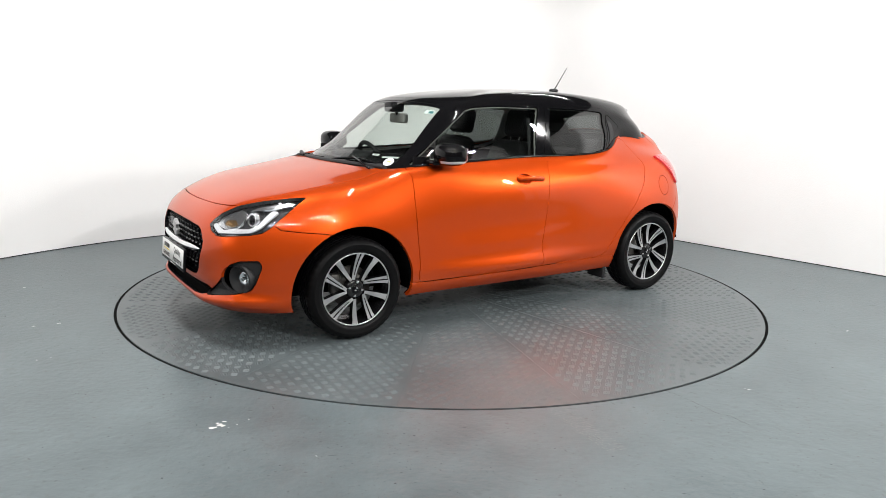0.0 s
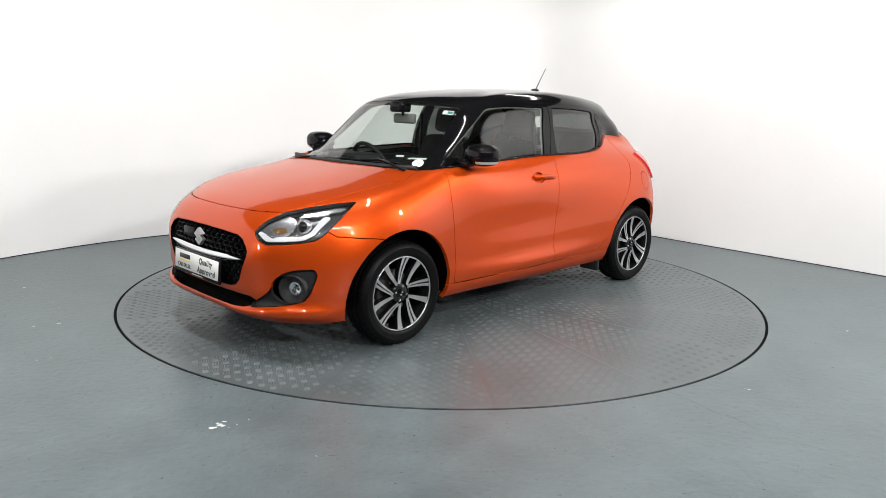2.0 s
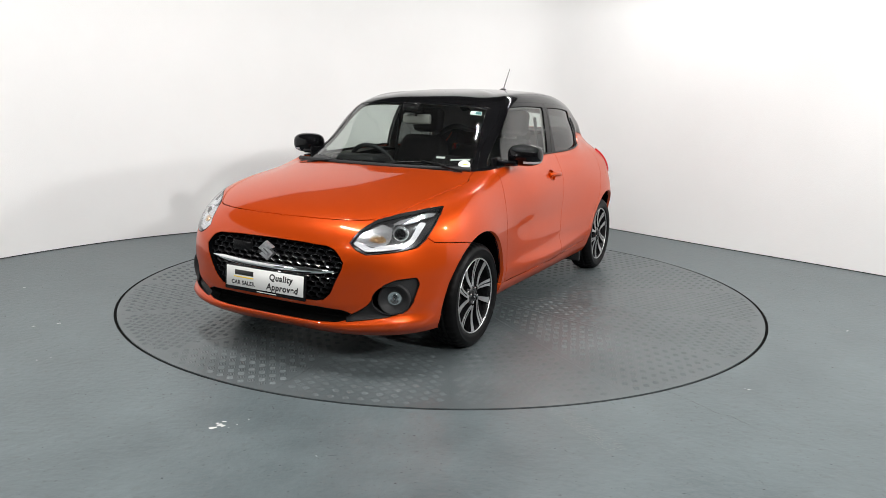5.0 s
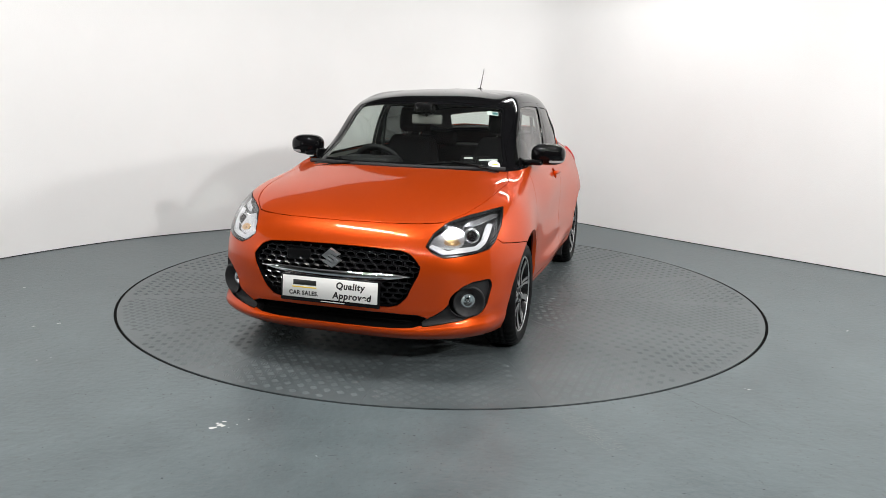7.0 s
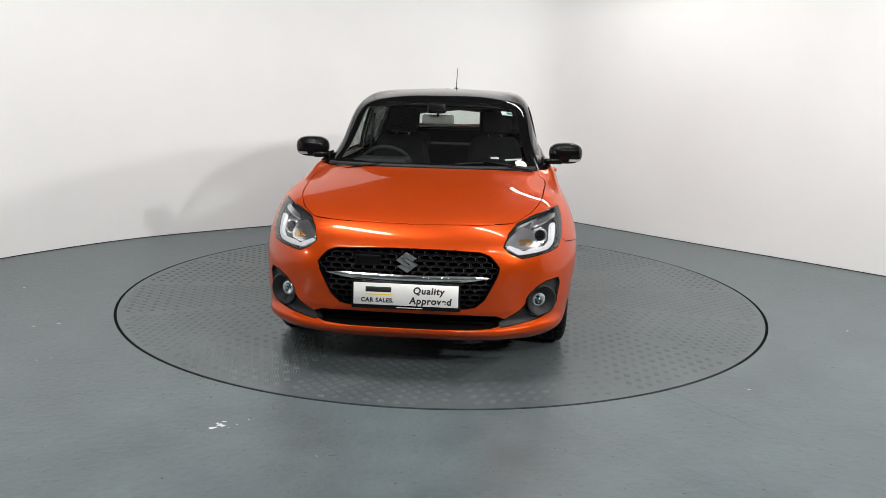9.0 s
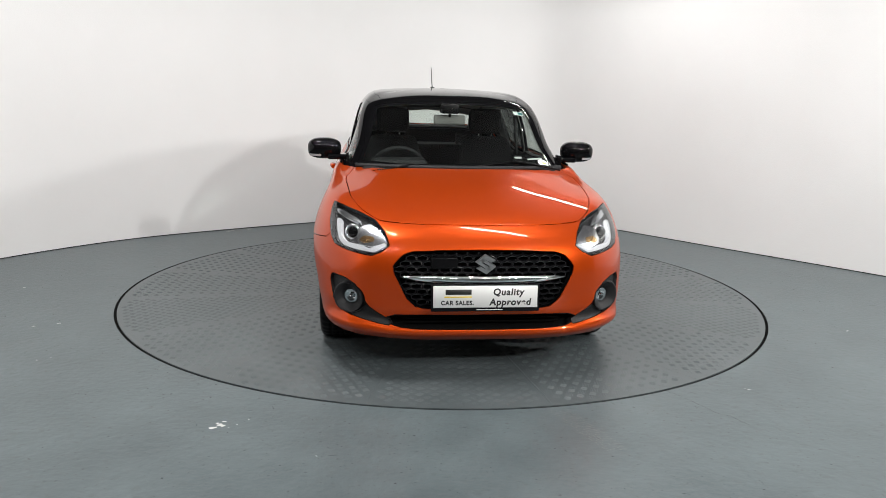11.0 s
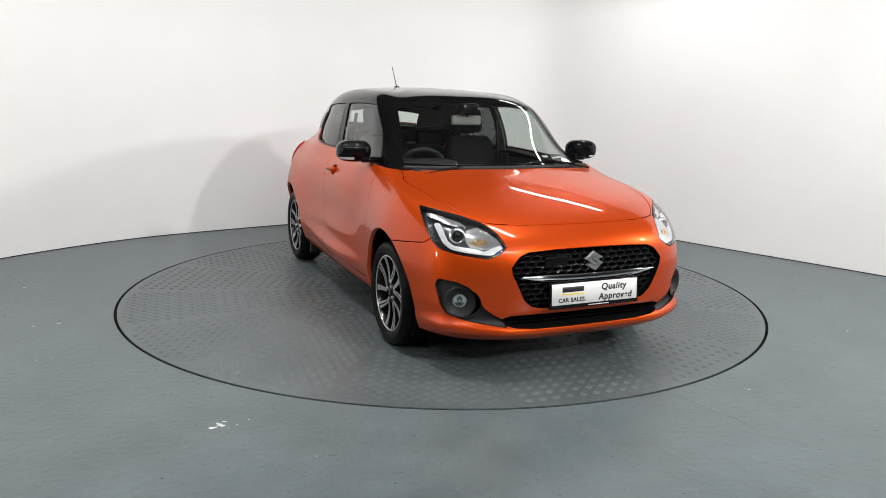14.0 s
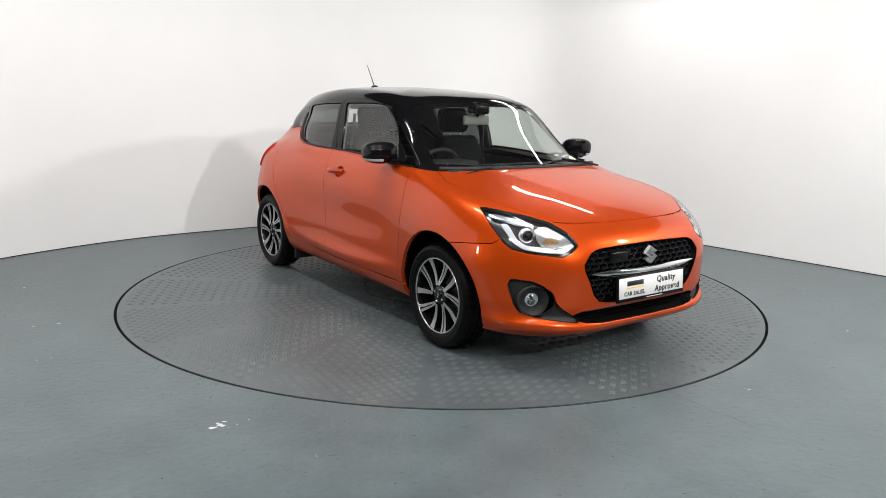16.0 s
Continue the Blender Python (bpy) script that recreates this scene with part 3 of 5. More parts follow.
# guide lines of the lower body, from the front's middle round to the tail's middle
BODY_ROWS = [
    [(1.93, 0, .185), (1.94, .28, .19), (1.92, .48, .198), (1.84, .64, .20), (1.72, .735, .20), (1.58, .785, .20), (1.22, .80, .20), (.85, .77, .205), (.35, .765, .205), (-.2, .765, .205), (-.75, .77, .21), (-1.2, .785, .22), (-1.53, .74, .24), (-1.68, .5, .25), (-1.74, 0, .25)],
    [(2.018, 0, .262), (2.018, .28, .265), (1.998, .485, .272), (1.915, .660, .280), (1.787, .768, .280), (1.60, .815, .28), (1.22, .84, .28), (.85, .808, .275), (.35, .815, .27), (-.2, .815, .27), (-.75, .815, .28), (-1.2, .83, .30), (-1.56, .755, .32), (-1.73, .52, .33), (-1.79, 0, .33)],
    [(2.010, 0, .345), (2.006, .28, .35), (1.976, .49, .36), (1.90, .655, .37), (1.78, .762, .375), (1.61, .83, .38), (1.22, .862, .38), (.85, .828, .37), (.35, .842, .35), (-.2, .842, .35), (-.75, .84, .37), (-1.2, .858, .40), (-1.57, .765, .42), (-1.76, .53, .42), (-1.81, 0, .42)],
    [(2.035, 0, .47), (2.027, .28, .47), (1.987, .49, .48), (1.90, .65, .49), (1.775, .76, .495), (1.60, .84, .50), (1.22, .875, .50), (.85, .832, .49), (.35, .825, .48), (-.2, .823, .49), (-.75, .844, .49), (-1.2, .858, .52), (-1.57, .768, .54), (-1.77, .53, .54), (-1.82, 0, .54)],
    [(2.03, 0, .58), (2.02, .28, .58), (1.985, .49, .585), (1.905, .635, .59), (1.77, .75, .60), (1.59, .835, .61), (1.22, .877, .62), (.85, .834, .61), (.35, .817, .60), (-.2, .817, .61), (-.75, .844, .61), (-1.2, .859, .63), (-1.56, .766, .66), (-1.76, .53, .66), (-1.82, 0, .66)],
    [(2.005, 0, .67), (1.995, .28, .67), (1.955, .48, .68), (1.88, .61, .69), (1.745, .73, .71), (1.56, .81, .73), (1.22, .856, .74), (.85, .828, .73), (.35, .825, .74), (-.2, .822, .75), (-.75, .834, .74), (-1.2, .838, .75), (-1.545, .748, .78), (-1.74, .52, .78), (-1.80, 0, .78)],
    [(1.90, 0, .775), (1.89, .27, .776), (1.85, .45, .78), (1.77, .57, .795), (1.645, .685, .82), (1.48, .755, .845), (1.2, .80, .865), (.85, .80, .868), (.35, .808, .868), (-.2, .803, .872), (-.75, .80, .885), (-1.2, .782, .895), (-1.505, .712, .92), (-1.69, .50, .93), (-1.77, 0, .93)],
    [(1.70, 0, .855), (1.69, .24, .855), (1.66, .41, .855), (1.60, .53, .862), (1.50, .63, .875), (1.37, .69, .892), (1.12, .75, .915), (.85, .776, .935), (.35, .777, .945), (-.2, .767, .95), (-.80, .755, .965), (-1.2, .718, .99), (-1.44, .648, 1.01), (-1.64, .48, 1.02), (-1.72, 0, 1.02)],
    [(1.45, 0, .918), (1.44, .22, .918), (1.41, .38, .916), (1.37, .49, .916), (1.30, .58, .92), (1.21, .64, .926), (1.03, .715, .944), (.85, .755, .968), (.35, .746, .985), (-.2, .732, 1.0), (-.83, .718, 1.025), (-1.13, .616, 1.09), (-1.385, .575, 1.075), (-1.6, .45, 1.10), (-1.66, 0, 1.10)],
    [(1.10, 0, .985), (1.09, .22, .985), (1.07, .38, .983), (1.05, .48, .98), (1.01, .57, .978), (.97, .625, .976), (.91, .68, .978), (.85, .725, .987), (.35, .716, 1.01), (-.2, .703, 1.03), (-.88, .680, 1.072), (-1.10, .578, 1.175), (-1.355, .550, 1.14), (-1.52, .40, 1.17), (-1.58, 0, 1.17)],
]
CABIN_ROWS = [
    [(1.06, 0, .975), (1.03, .3, .975), (.95, .53, .97), (.86, .685, .965), (.35, .706, .99), (-.2, .693, 1.01), (-.82, .680, 1.04), (-1.08, .590, 1.15), (-1.32, .56, 1.13), (-1.5, .38, 1.15), (-1.56, 0, 1.15)],
    [(.85, 0, 1.128), (.82, .29, 1.124), (.745, .505, 1.114), (.68, .618, 1.10), (.33, .667, 1.12), (-.2, .669, 1.14), (-.82, .655, 1.16), (-1.08, .587, 1.21), (-1.29, .54, 1.21), (-1.45, .36, 1.22), (-1.51, 0, 1.22)],
    [(.685, 0, 1.257), (.66, .285, 1.252), (.605, .497, 1.237), (.545, .588, 1.225), (.30, .63, 1.24), (-.22, .640, 1.255), (-.79, .62, 1.255), (-1.06, .565, 1.265), (-1.25, .52, 1.26), (-1.41, .35, 1.27), (-1.47, 0, 1.27)],
    [(.50, 0, 1.385), (.485, .28, 1.379), (.45, .485, 1.356), (.395, .553, 1.345), (.25, .588, 1.355), (-.25, .60, 1.365), (-.78, .585, 1.345), (-1.03, .548, 1.325), (-1.20, .495, 1.315), (-1.38, .34, 1.32), (-1.45, 0, 1.32)],
    [(.36, 0, 1.425), (.35, .27, 1.42), (.325, .445, 1.402), (.285, .495, 1.40), (.18, .53, 1.413), (-.25, .545, 1.428), (-.76, .53, 1.412), (-1.0, .495, 1.39), (-1.17, .45, 1.375), (-1.35, .32, 1.37), (-1.42, 0, 1.375)],
    [(.15, 0, 1.452), (.14, .2, 1.45), (.12, .33, 1.444), (.10, .37, 1.44), (.05, .39, 1.444), (-.3, .40, 1.463), (-.73, .39, 1.455), (-.97, .36, 1.437), (-1.1, .32, 1.425), (-1.22, .22, 1.415), (-1.28, 0, 1.42)],
    [(-.10, 0, 1.472), (-.13, .02, 1.473), (-.16, .02, 1.474), (-.20, .02, 1.475), (-.26, .02, 1.477), (-.42, .02, 1.48), (-.62, .02, 1.479), (-.76, .02, 1.475), (-.86, .02, 1.468), (-.95, .02, 1.46), (-1.0, 0, 1.455)],
]
def between(a, b, t, moves):
    """A guide line between two others, with some of its points moved."""
    row = [tuple(np.array(p) * (1 - t) + np.array(q) * t) for p, q in zip(a, b)]
    for i, d in moves.items():
        row[i] = tuple(np.array(row[i]) + d)
    return row


# the chin's sharp lip, and the ledge low on the doors
LIP = between(BODY_ROWS[1], BODY_ROWS[2], 0.32, {0: (-.020, 0, 0), 1: (-.020, 0, 0), 2: (-.020, -.002, 0), 3: (-.012, -.006, 0), 4: (-.004, -.007, 0)})
LEDGE = between(BODY_ROWS[2], BODY_ROWS[3], 0.36, {8: (0, -.006, 0), 9: (0, -.006, 0)})
BODY_ROWS[2:3] = [LIP, BODY_ROWS[2], LEDGE]
body_skin = Skin(BODY_ROWS)
cabin_skin = Skin(CABIN_ROWS, True)
# ---------------------------------------------------------------- cutting lines of the body
def outline(skin, how, pts, smooth=0.0, step=0.02):
    if how == "near":
        uv = [skin.near(*p) for p in pts]
    else:
        uv = [skin.cast(how, *p) for p in pts]
    return rounded(uv, step, smooth)


def middle(skin, how, pts, smooth=0.0):
    """An outline that is closed across the car's middle line."""
    uv = [skin.cast(how, *p) for p in pts]
    first, last = uv[0].copy(), uv[-1].copy()
    first.x = last.x = -0.06
    return rounded([first, *uv, last], 0.02, smooth)


def arch_line(cx, r, wide):
    uv = []
    for k in range(0, 33):
        a = radians(-18 + 216 * k / 32)
        uv.append(body_skin.cast("side", cx + r * wide * math.cos(a), 0.30 + r * math.sin(a)))
    a, b = uv[0].copy(), uv[-1].copy()
    a.y = b.y = -0.08
    return rounded([*uv, b, a], 0.02, False)


HEAD = [(1.503, .757, .849), (1.60, .70, .838), (1.70, .62, .815), (1.80, .535, .780), (1.89, .490, .735), (1.955, .470, .684), (1.970, .512, .656), (1.957, .565, .634), (1.90, .635, .638), (1.82, .695, .643), (1.752, .735, .655), (1.70, .755, .69), (1.62, .775, .765)]
FOG = [(.690, .500), (.755, .505), (.765, .470), (.750, .385), (.728, .340), (.66, .315), (.56, .298), (.47, .285), (.46, .305), (.52, .335), (.575, .375), (.605, .425), (.64, .475)]
GRILLE = [(0, .668), (.20, .666), (.355, .658), (.405, .640), (.452, .588), (.445, .545), (.385, .425), (.345, .388), (.30, .375), (0, .368)]
INTAKE = [(0, .338), (.30, .338), (.44, .334), (.485, .318), (.485, .298), (.42, .280), (.30, .270), (0, .266)]
vtop = body_skin.vmax
door_front = [(.822, 1.02), (.838, .93), (.838, .80), (.828, .65), (.80, .42), (.782, .292)]
door_mid = [(-.250, 1.06), (-.225, .93), (-.205, .80), (-.190, .62), (-.160, .45), (-.155, .306)]
door_low = [(.30, .292), (-.155, .306)]
door_rear = [(-.68, .316), (-.745, .345), (-.80, .42), (-.87, .52), (-1.02, .705), (-1.125, .84), (-1.165, .93), (-1.135, 1.02), (-1.095, 1.12), (-1.06, 1.23)]


def up(uv):
    q = uv.copy()
    q.y = vtop + 0.05
    return q


def door_outline(front, low, rear):
    a = [body_skin.cast("side", *p) for p in front[1:]]
    b = [body_skin.cast("side", *p) for p in low]
    c = [body_skin.cast("side", *p) for p in rear]
    top = [up(a[0]), up(c[-1])]
    return rounded([top[0], *a, *b, *c, top[1]], 0.02, 0.35)


fd_rear = [p for p in door_mid[::-1]][1:-1]
BODY_CUTS = {
    "headlight": outline(body_skin, "near", HEAD, 0.2, 0.012),
    "fog_hole": rounded([body_skin.cast("front", .665 + .074 * math.cos(k * .5236), .398 + .074 * math.sin(k * .5236)) for k in range(12)], 0.01, 1.0),
    "fog": outline(body_skin, "front", FOG, 0.35, 0.012),
    "grille": middle(body_skin, "front", GRILLE, 0.3),
    "intake": middle(body_skin, "front", INTAKE, 0.2),
    "arch_front": arch_line(1.232, .375, 1.03),
    "arch_rear": arch_line(-1.225, .372, 1.03),
    "fuel_flap": rounded([body_skin.cast("side", -1.335 + .058 * math.cos(k * .5236), .80 + .070 * math.sin(k * .5236)) for k in range(12)], 0.015, 1.0),
    "tail_light": outline(body_skin, "near", [(-1.335, .705, 1.025), (-1.395, .735, .955), (-1.465, .755, .875), (-1.53, .765, .805), (-1.64, .66, .82), (-1.66, .60, .90), (-1.60, .60, 1.0), (-1.46, .665, 1.035)], 0.5, 0.015),
    "handle_cup": rounded([body_skin.cast("side", -.005 + .060 * math.cos(k * .5236), .892 + .034 * math.sin(k * .5236)) for k in range(12)], 0.01, 1.0),
    "front_door": door_outline(door_front, [(.30, .297)], [(-.155, .306), *fd_rear]),
    "rear_door": door_outline(door_mid, [(-.40, .311)], door_rear),
    "hood": rounded([Vector((-.06, body_skin.cast("top", 1.90, 0).y)), *[body_skin.cast("top", x, y) for x, y in ((1.90, .02), (1.893, .22), (1.865, .40), (1.815, .517), (1.70, .60), (1.58, .645), (1.40, .675), (1.20, .693), (1.10, .693), (1.045, .672))], up(body_skin.cast("top", 1.03, .64)), Vector((-.06, vtop + .05))], 0.02, 0.4),
    "front_bumper": rounded([Vector((-.06, -.06)), Vector((-.06, body_skin.cast("top", 1.90, 0).y)), *[body_skin.cast("top", x, y) for x, y in ((1.90, .02), (1.893, .22), (1.865, .40), (1.815, .517))], body_skin.near(1.72, .70, .72), body_skin.near(1.66, .785, .672), body_skin.near(1.56, .835, .662), body_skin.near(1.44, .86, .648), body_skin.near(1.32, .87, .625), Vector((body_skin.near(1.32, .87, .60).x, -.06))], 0.02, False),
    "rear_bumper": rounded([Vector((body_skin.near(-1.45, .81, .5).x, -.06)), body_skin.near(-1.42, .82, .60), body_skin.near(-1.56, .77, .75), body_skin.near(-1.66, .62, .80), body_skin.near(-1.80, 0, .76), Vector((body_skin.umax + .05, body_skin.near(-1.80, 0, .76).y)), Vector((body_skin.umax + .05, -.06))], 0.02, False),
    "tailgate": rounded([body_skin.near(-1.66, .56, .80), body_skin.near(-1.62, .56, .95), up(body_skin.near(-1.42, .56, 1.16)), Vector((body_skin.umax + .05, vtop + .05)), Vector((body_skin.umax + .05, body_skin.near(-1.80, 0, .76).y))], 0.02, False),
    "sill": rounded([body_skin.cast("side", x, z) for x, z in ((.86, .292), (.78, .288), (.30, .292), (-.155, .302), (-.68, .311), (-.83, .311))] + [Vector((body_skin.cast("side", -.86, .25).x, -.06)), Vector((body_skin.cast("side", .9, .25).x, -.06))], 0.02, False),
    "front_fender": rounded([Vector((body_skin.near(1.952, .472, .686).x, -.06)), Vector((body_skin.near(1.952, .472, .686).x, vtop + .05)), up(body_skin.cast("side", .838, .95)), *[body_skin.cast("side", *p) for p in door_front[1:]], Vector((body_skin.cast("side", .80, .3).x, -.06))], 0.02, 0.2),
}
body_cut = split_skin(body_skin, BODY_CUTS, "quarter_panel")
# slivers left along the seams join their neighbours
cut_uv, cut_tri = body_cut["quarter_panel"]
cut_mid = body_skin.at(cut_uv[cut_tri].mean(axis=1))[0]
at_nose = cut_mid[:, 0] > 1.0
at_door = ~at_nose & (cut_mid[:, 0] > -0.6) & (cut_mid[:, 2] > 0.4)
for name, hit in (("front_bumper", at_nose), ("rear_door", at_door)):
    body_cut[name] = (cut_uv, np.concatenate([body_cut[name][1], cut_tri[hit]]))
body_cut["quarter_panel"] = (cut_uv, cut_tri[~at_nose & ~at_door])

# ---------------------------------------------------------------- cutting lines of the cabin
SCREEN = [cabin_skin.near(*p) for p in ((.51, 0, 1.378), (.50, .25, 1.373), (.462, .46, 1.358), (.450, .512, 1.347), (.555, .537, 1.255), (.705, .580, 1.125), (.825, .622, 1.02), (.87, .625, .985), (1.0, .40, .985), (1.05, 0, .985))]
sc = [Vector((-.06, SCREEN[0].y)), *SCREEN, Vector((-.06, SCREEN[-1].y))]
FRONT_GLASS = [(.80, 1.0), (.62, 1.125), (.47, 1.235), (.335, 1.335), (.28, 1.348), (-.235, 1.352), (-.242, 1.335), (-.165, 1.0)]
REAR_GLASS = [(-.325, 1.0), (-.345, 1.335), (-.335, 1.348), (-.60, 1.344), (-.845, 1.326), (-.865, 1.31), (-.835, 1.085), (-.82, 1.06)]
D_INSERT = [(-.878, 1.068), (-.91, 1.30), (-.935, 1.305), (-1.035, 1.235), (-1.0, 1.16), (-.92, 1.075)]
v_hi, v_lo = SCREEN[0].y, SCREEN[-1].y
CLEAR = [Vector((q.x * 0.972, v_lo + 0.026 + (q.y - v_lo) * (1 - 0.042 / (v_hi - v_lo)))) for q in SCREEN]
CABIN_CUTS = {
    "windscreen": rounded([Vector((-.06, CLEAR[0].y)), *CLEAR, Vector((-.06, CLEAR[-1].y))], 0.02, 0.12),
    "screen_border": rounded(sc, 0.02, 0.12),
    "front_glass": outline(cabin_skin, "side", FRONT_GLASS, 0.12),
    "rear_glass": outline(cabin_skin, "side", REAR_GLASS, 0.12),
    "d_insert": outline(cabin_skin, "side", D_INSERT, 0.3),
    "tail_glass": rounded([cabin_skin.near(-1.52, .44, 1.17), cabin_skin.near(-1.40, .42, 1.30), cabin_skin.near(-1.45, 0, 1.31), Vector((cabin_skin.umax + .05, cabin_skin.near(-1.45, 0, 1.31).y)), Vector((cabin_skin.umax + .05, cabin_skin.near(-1.56, 0, 1.17).y)), cabin_skin.near(-1.56, 0, 1.17)], 0.02, False),
    "door_frame_front": outline(cabin_skin, "side", [(.88, .99), (.66, 1.14), (.50, 1.26), (.36, 1.362), (.28, 1.375), (-.285, 1.38), (-.285, 1.2), (-.22, .98)], 0.12),
    "door_frame_rear": outline(cabin_skin, "side", [(-.222, .98), (-.288, 1.2), (-.288, 1.38), (-.60, 1.372), (-.90, 1.35), (-1.06, 1.24), (-.98, 1.1), (-.86, 1.0)], 0.12),
    "roof": rounded([Vector((-.06, cabin_skin.near(.47, 0, 1.395).y)), *[cabin_skin.near(*p) for p in ((.47, 0, 1.395), (.45, .26, 1.39), (.41, .44, 1.375), (.25, .49, 1.415), (-.25, .51, 1.437), (-.75, .50, 1.42), (-1.0, .47, 1.40), (-1.15, .42, 1.39), (-1.3, .3, 1.385), (-1.4, 0, 1.385))], Vector((cabin_skin.umax + .05, cabin_skin.near(-1.4, 0, 1.385).y)), Vector((cabin_skin.umax + .05, cabin_skin.vmax + .05)), Vector((-.06, cabin_skin.vmax + .05))], 0.02, 0.3),
}
cabin_cut = split_skin(cabin_skin, CABIN_CUTS, "pillar")

# ---------------------------------------------------------------- the car
car = tagged(new("car"), "orange five-door hatchback with glossy black roof parked on the turntable", "car")


def shell(name, label, material, parent=None, text="", **k):
    """The left and right twins of a body panel."""
    made = []
    for side in (1, -1):
        skin, cut = (body_skin, body_cut) if label in body_cut else (cabin_skin, cabin_cut)
        made.append(mesh_part(name, panel_mesh(name, skin, cut[label], material, side=side, **k), parent or car, text))
    return made


def whole(name, label, material, text="", **k):
    skin, cut = (body_skin, body_cut) if label in body_cut else (cabin_skin, cabin_cut)
    return mesh_part(name, panel_mesh(name, skin, cut[label], material, both=True, **k), car, text)


hood = whole("hood", "hood", M_paint, inset=0.0045)
front_bumper = whole("front_bumper", "front_bumper", M_paint, depth=0.03, inset=0.004)
fenders = shell("front_fender", "front_fender", M_paint, depth=0.03)
front_doors = shell("front_door", "front_door", M_paint)
rear_doors = shell("rear_door", "rear_door", M_paint)
sills = shell("sill", "sill", M_paint, depth=0.03)
quarters = shell("quarter_panel", "quarter_panel", M_paint, depth=0.03)
flaps = [mesh_part("fuel_flap", panel_mesh("fuel_flap", body_skin, body_cut["fuel_flap"], M_paint), car)]
mesh_part("quarter_infill", panel_mesh("quarter_infill", body_skin, body_cut["fuel_flap"], M_paint, side=-1, inset=0), car)
rear_bumper = whole("rear_bumper", "rear_bumper", M_paint)
tailgate = whole("tailgate", "tailgate", M_paint)
tail_lights = shell("tail_light", "tail_light", M_red_lens, text="red moulded tail light lens", lift=0.014, depth=0.05)
roof = whole("roof", "roof", M_black_gloss, "glossy black painted roof", inset=0.003)
pillars = shell("pillar", "pillar", M_black_gloss, text="glossy black pillar", inset=0)
frames_f = shell("door_frame", "door_frame_front", M_black_gloss, text="black window frame", parent=None, lift=0.001)
frames_r = shell("door_frame", "door_frame_rear", M_black_gloss, text="black window frame", lift=0.001)
inserts = shell("corner_insert", "d_insert", M_black_gloss, text="black plastic corner insert with hidden handle", lift=0.002)
windscreen = whole("windscreen", "windscreen", M_glass, "clear laminated windscreen", lift=-0.003, depth=0.004)
mesh_part("screen_border", panel_mesh("screen_border", cabin_skin, cabin_cut["screen_border"], M_black_gloss, both=True, lift=-0.0028, inset=0, depth=0.004), windscreen, "black printed edge of the windscreen")
glass_f = shell("side_window", "front_glass", M_glass_side, text="lightly tinted side window", lift=-0.006, depth=0.003)
glass_r = shell("side_window", "rear_glass", M_glass_dark, text="dark tinted rear side window", lift=-0.006, depth=0.003)
tail_glass = whole("rear_window", "tail_glass", M_glass, "tailgate window", lift=-0.004, depth=0.003)

# inner shell near-black behind the body's gaps, their shade put into the colour
for skin, cut, names in ((body_skin, body_cut, ("hood", "front_bumper", "front_fender", "front_door", "rear_door", "sill", "quarter_panel", "rear_bumper", "tailgate", "fuel_flap")), (cabin_skin, cabin_cut, ("pillar", "door_frame_front", "door_frame_rear", "roof", "d_insert"))):
    tris = np.concatenate([cut[n][1] for n in names])
    mesh_part("inner_shell", panel_mesh("inner_shell", skin, (cut[names[0]][0], tris), M_trim_dark if skin is body_skin else M_headliner, lift=-0.022, inset=-0.002, depth=0.004, both=True), car, "dark inner shell")


# ---------------------------------------------------------------- helpers for parts
def patch(skin, poly, step=0.012):
    """A piece of the skin inside an outline, as (uv, triangles)."""
    from mathutils.geometry import delaunay_2d_cdt
    p = np.array([(q[0], q[1]) for q in poly])
    verts = [Vector(q) for q in p]
    edges = [(k, (k + 1) % len(p)) for k in range(len(p))]
    g = np.array([(a, b) for a in np.arange(p[:, 0].min() + step / 2, p[:, 0].max(), step) for b in np.arange(p[:, 1].min() + step / 2, p[:, 1].max(), step)]).reshape(-1, 2)
    if len(g):
        verts += [Vector(q) for q in g[inside(poly, g)]]
    vs, _, fs, *_ = delaunay_2d_cdt(verts, edges, [], 0, 1e-5)
    uv = np.array([(v[0], v[1]) for v in vs])
    tri = np.array([f for f in fs if len(f) == 3])
    return uv, tri[inside(poly, uv[tri].mean(axis=1))]


def wall_mesh(name, skin, cut, top, low, material, side=1, both=False, shrink=0.0):
    """The side walls of a recess: from top to low below the skin, along the rim of a cut."""
    uv, tri = cut
    p, n = skin.at(uv)
    a, b, c = p[tri[:, 0]], p[tri[:, 1]], p[tri[:, 2]]
    tri = tri.copy()
    flip = (np.cross(b - a, c - a) * n[tri[:, 0]]).sum(axis=1) < 0
    tri[flip] = tri[flip][:, ::-1]
    seen = {(t[k], t[(k + 1) % 3]) for t in tri for k in range(3)}
    rim = [e for e in seen if (e[1], e[0]) not in seen]
    if both:
        rim = [e for e in rim if not (abs(p[e[0], 1]) < 2e-3 and abs(p[e[1], 1]) < 2e-3)]
    bm = bmesh.new()
    for s in ((1, -1) if both else (side,)):
        made = {}
        for i, j in rim:
            for k in (i, j):
                if k not in made:
                    made[k] = [bm.verts.new(tuple((p[k] - n[k] * d) * (1, s, 1))) for d in (top, low)]
            f = bm.faces.new((made[i][0], made[j][0], made[j][1], made[i][1]))
            f.smooth = True
    me = bpy.data.meshes.new(name)
    bm.to_mesh(me)
    bm.free()
    me.materials.append(material)
    return me


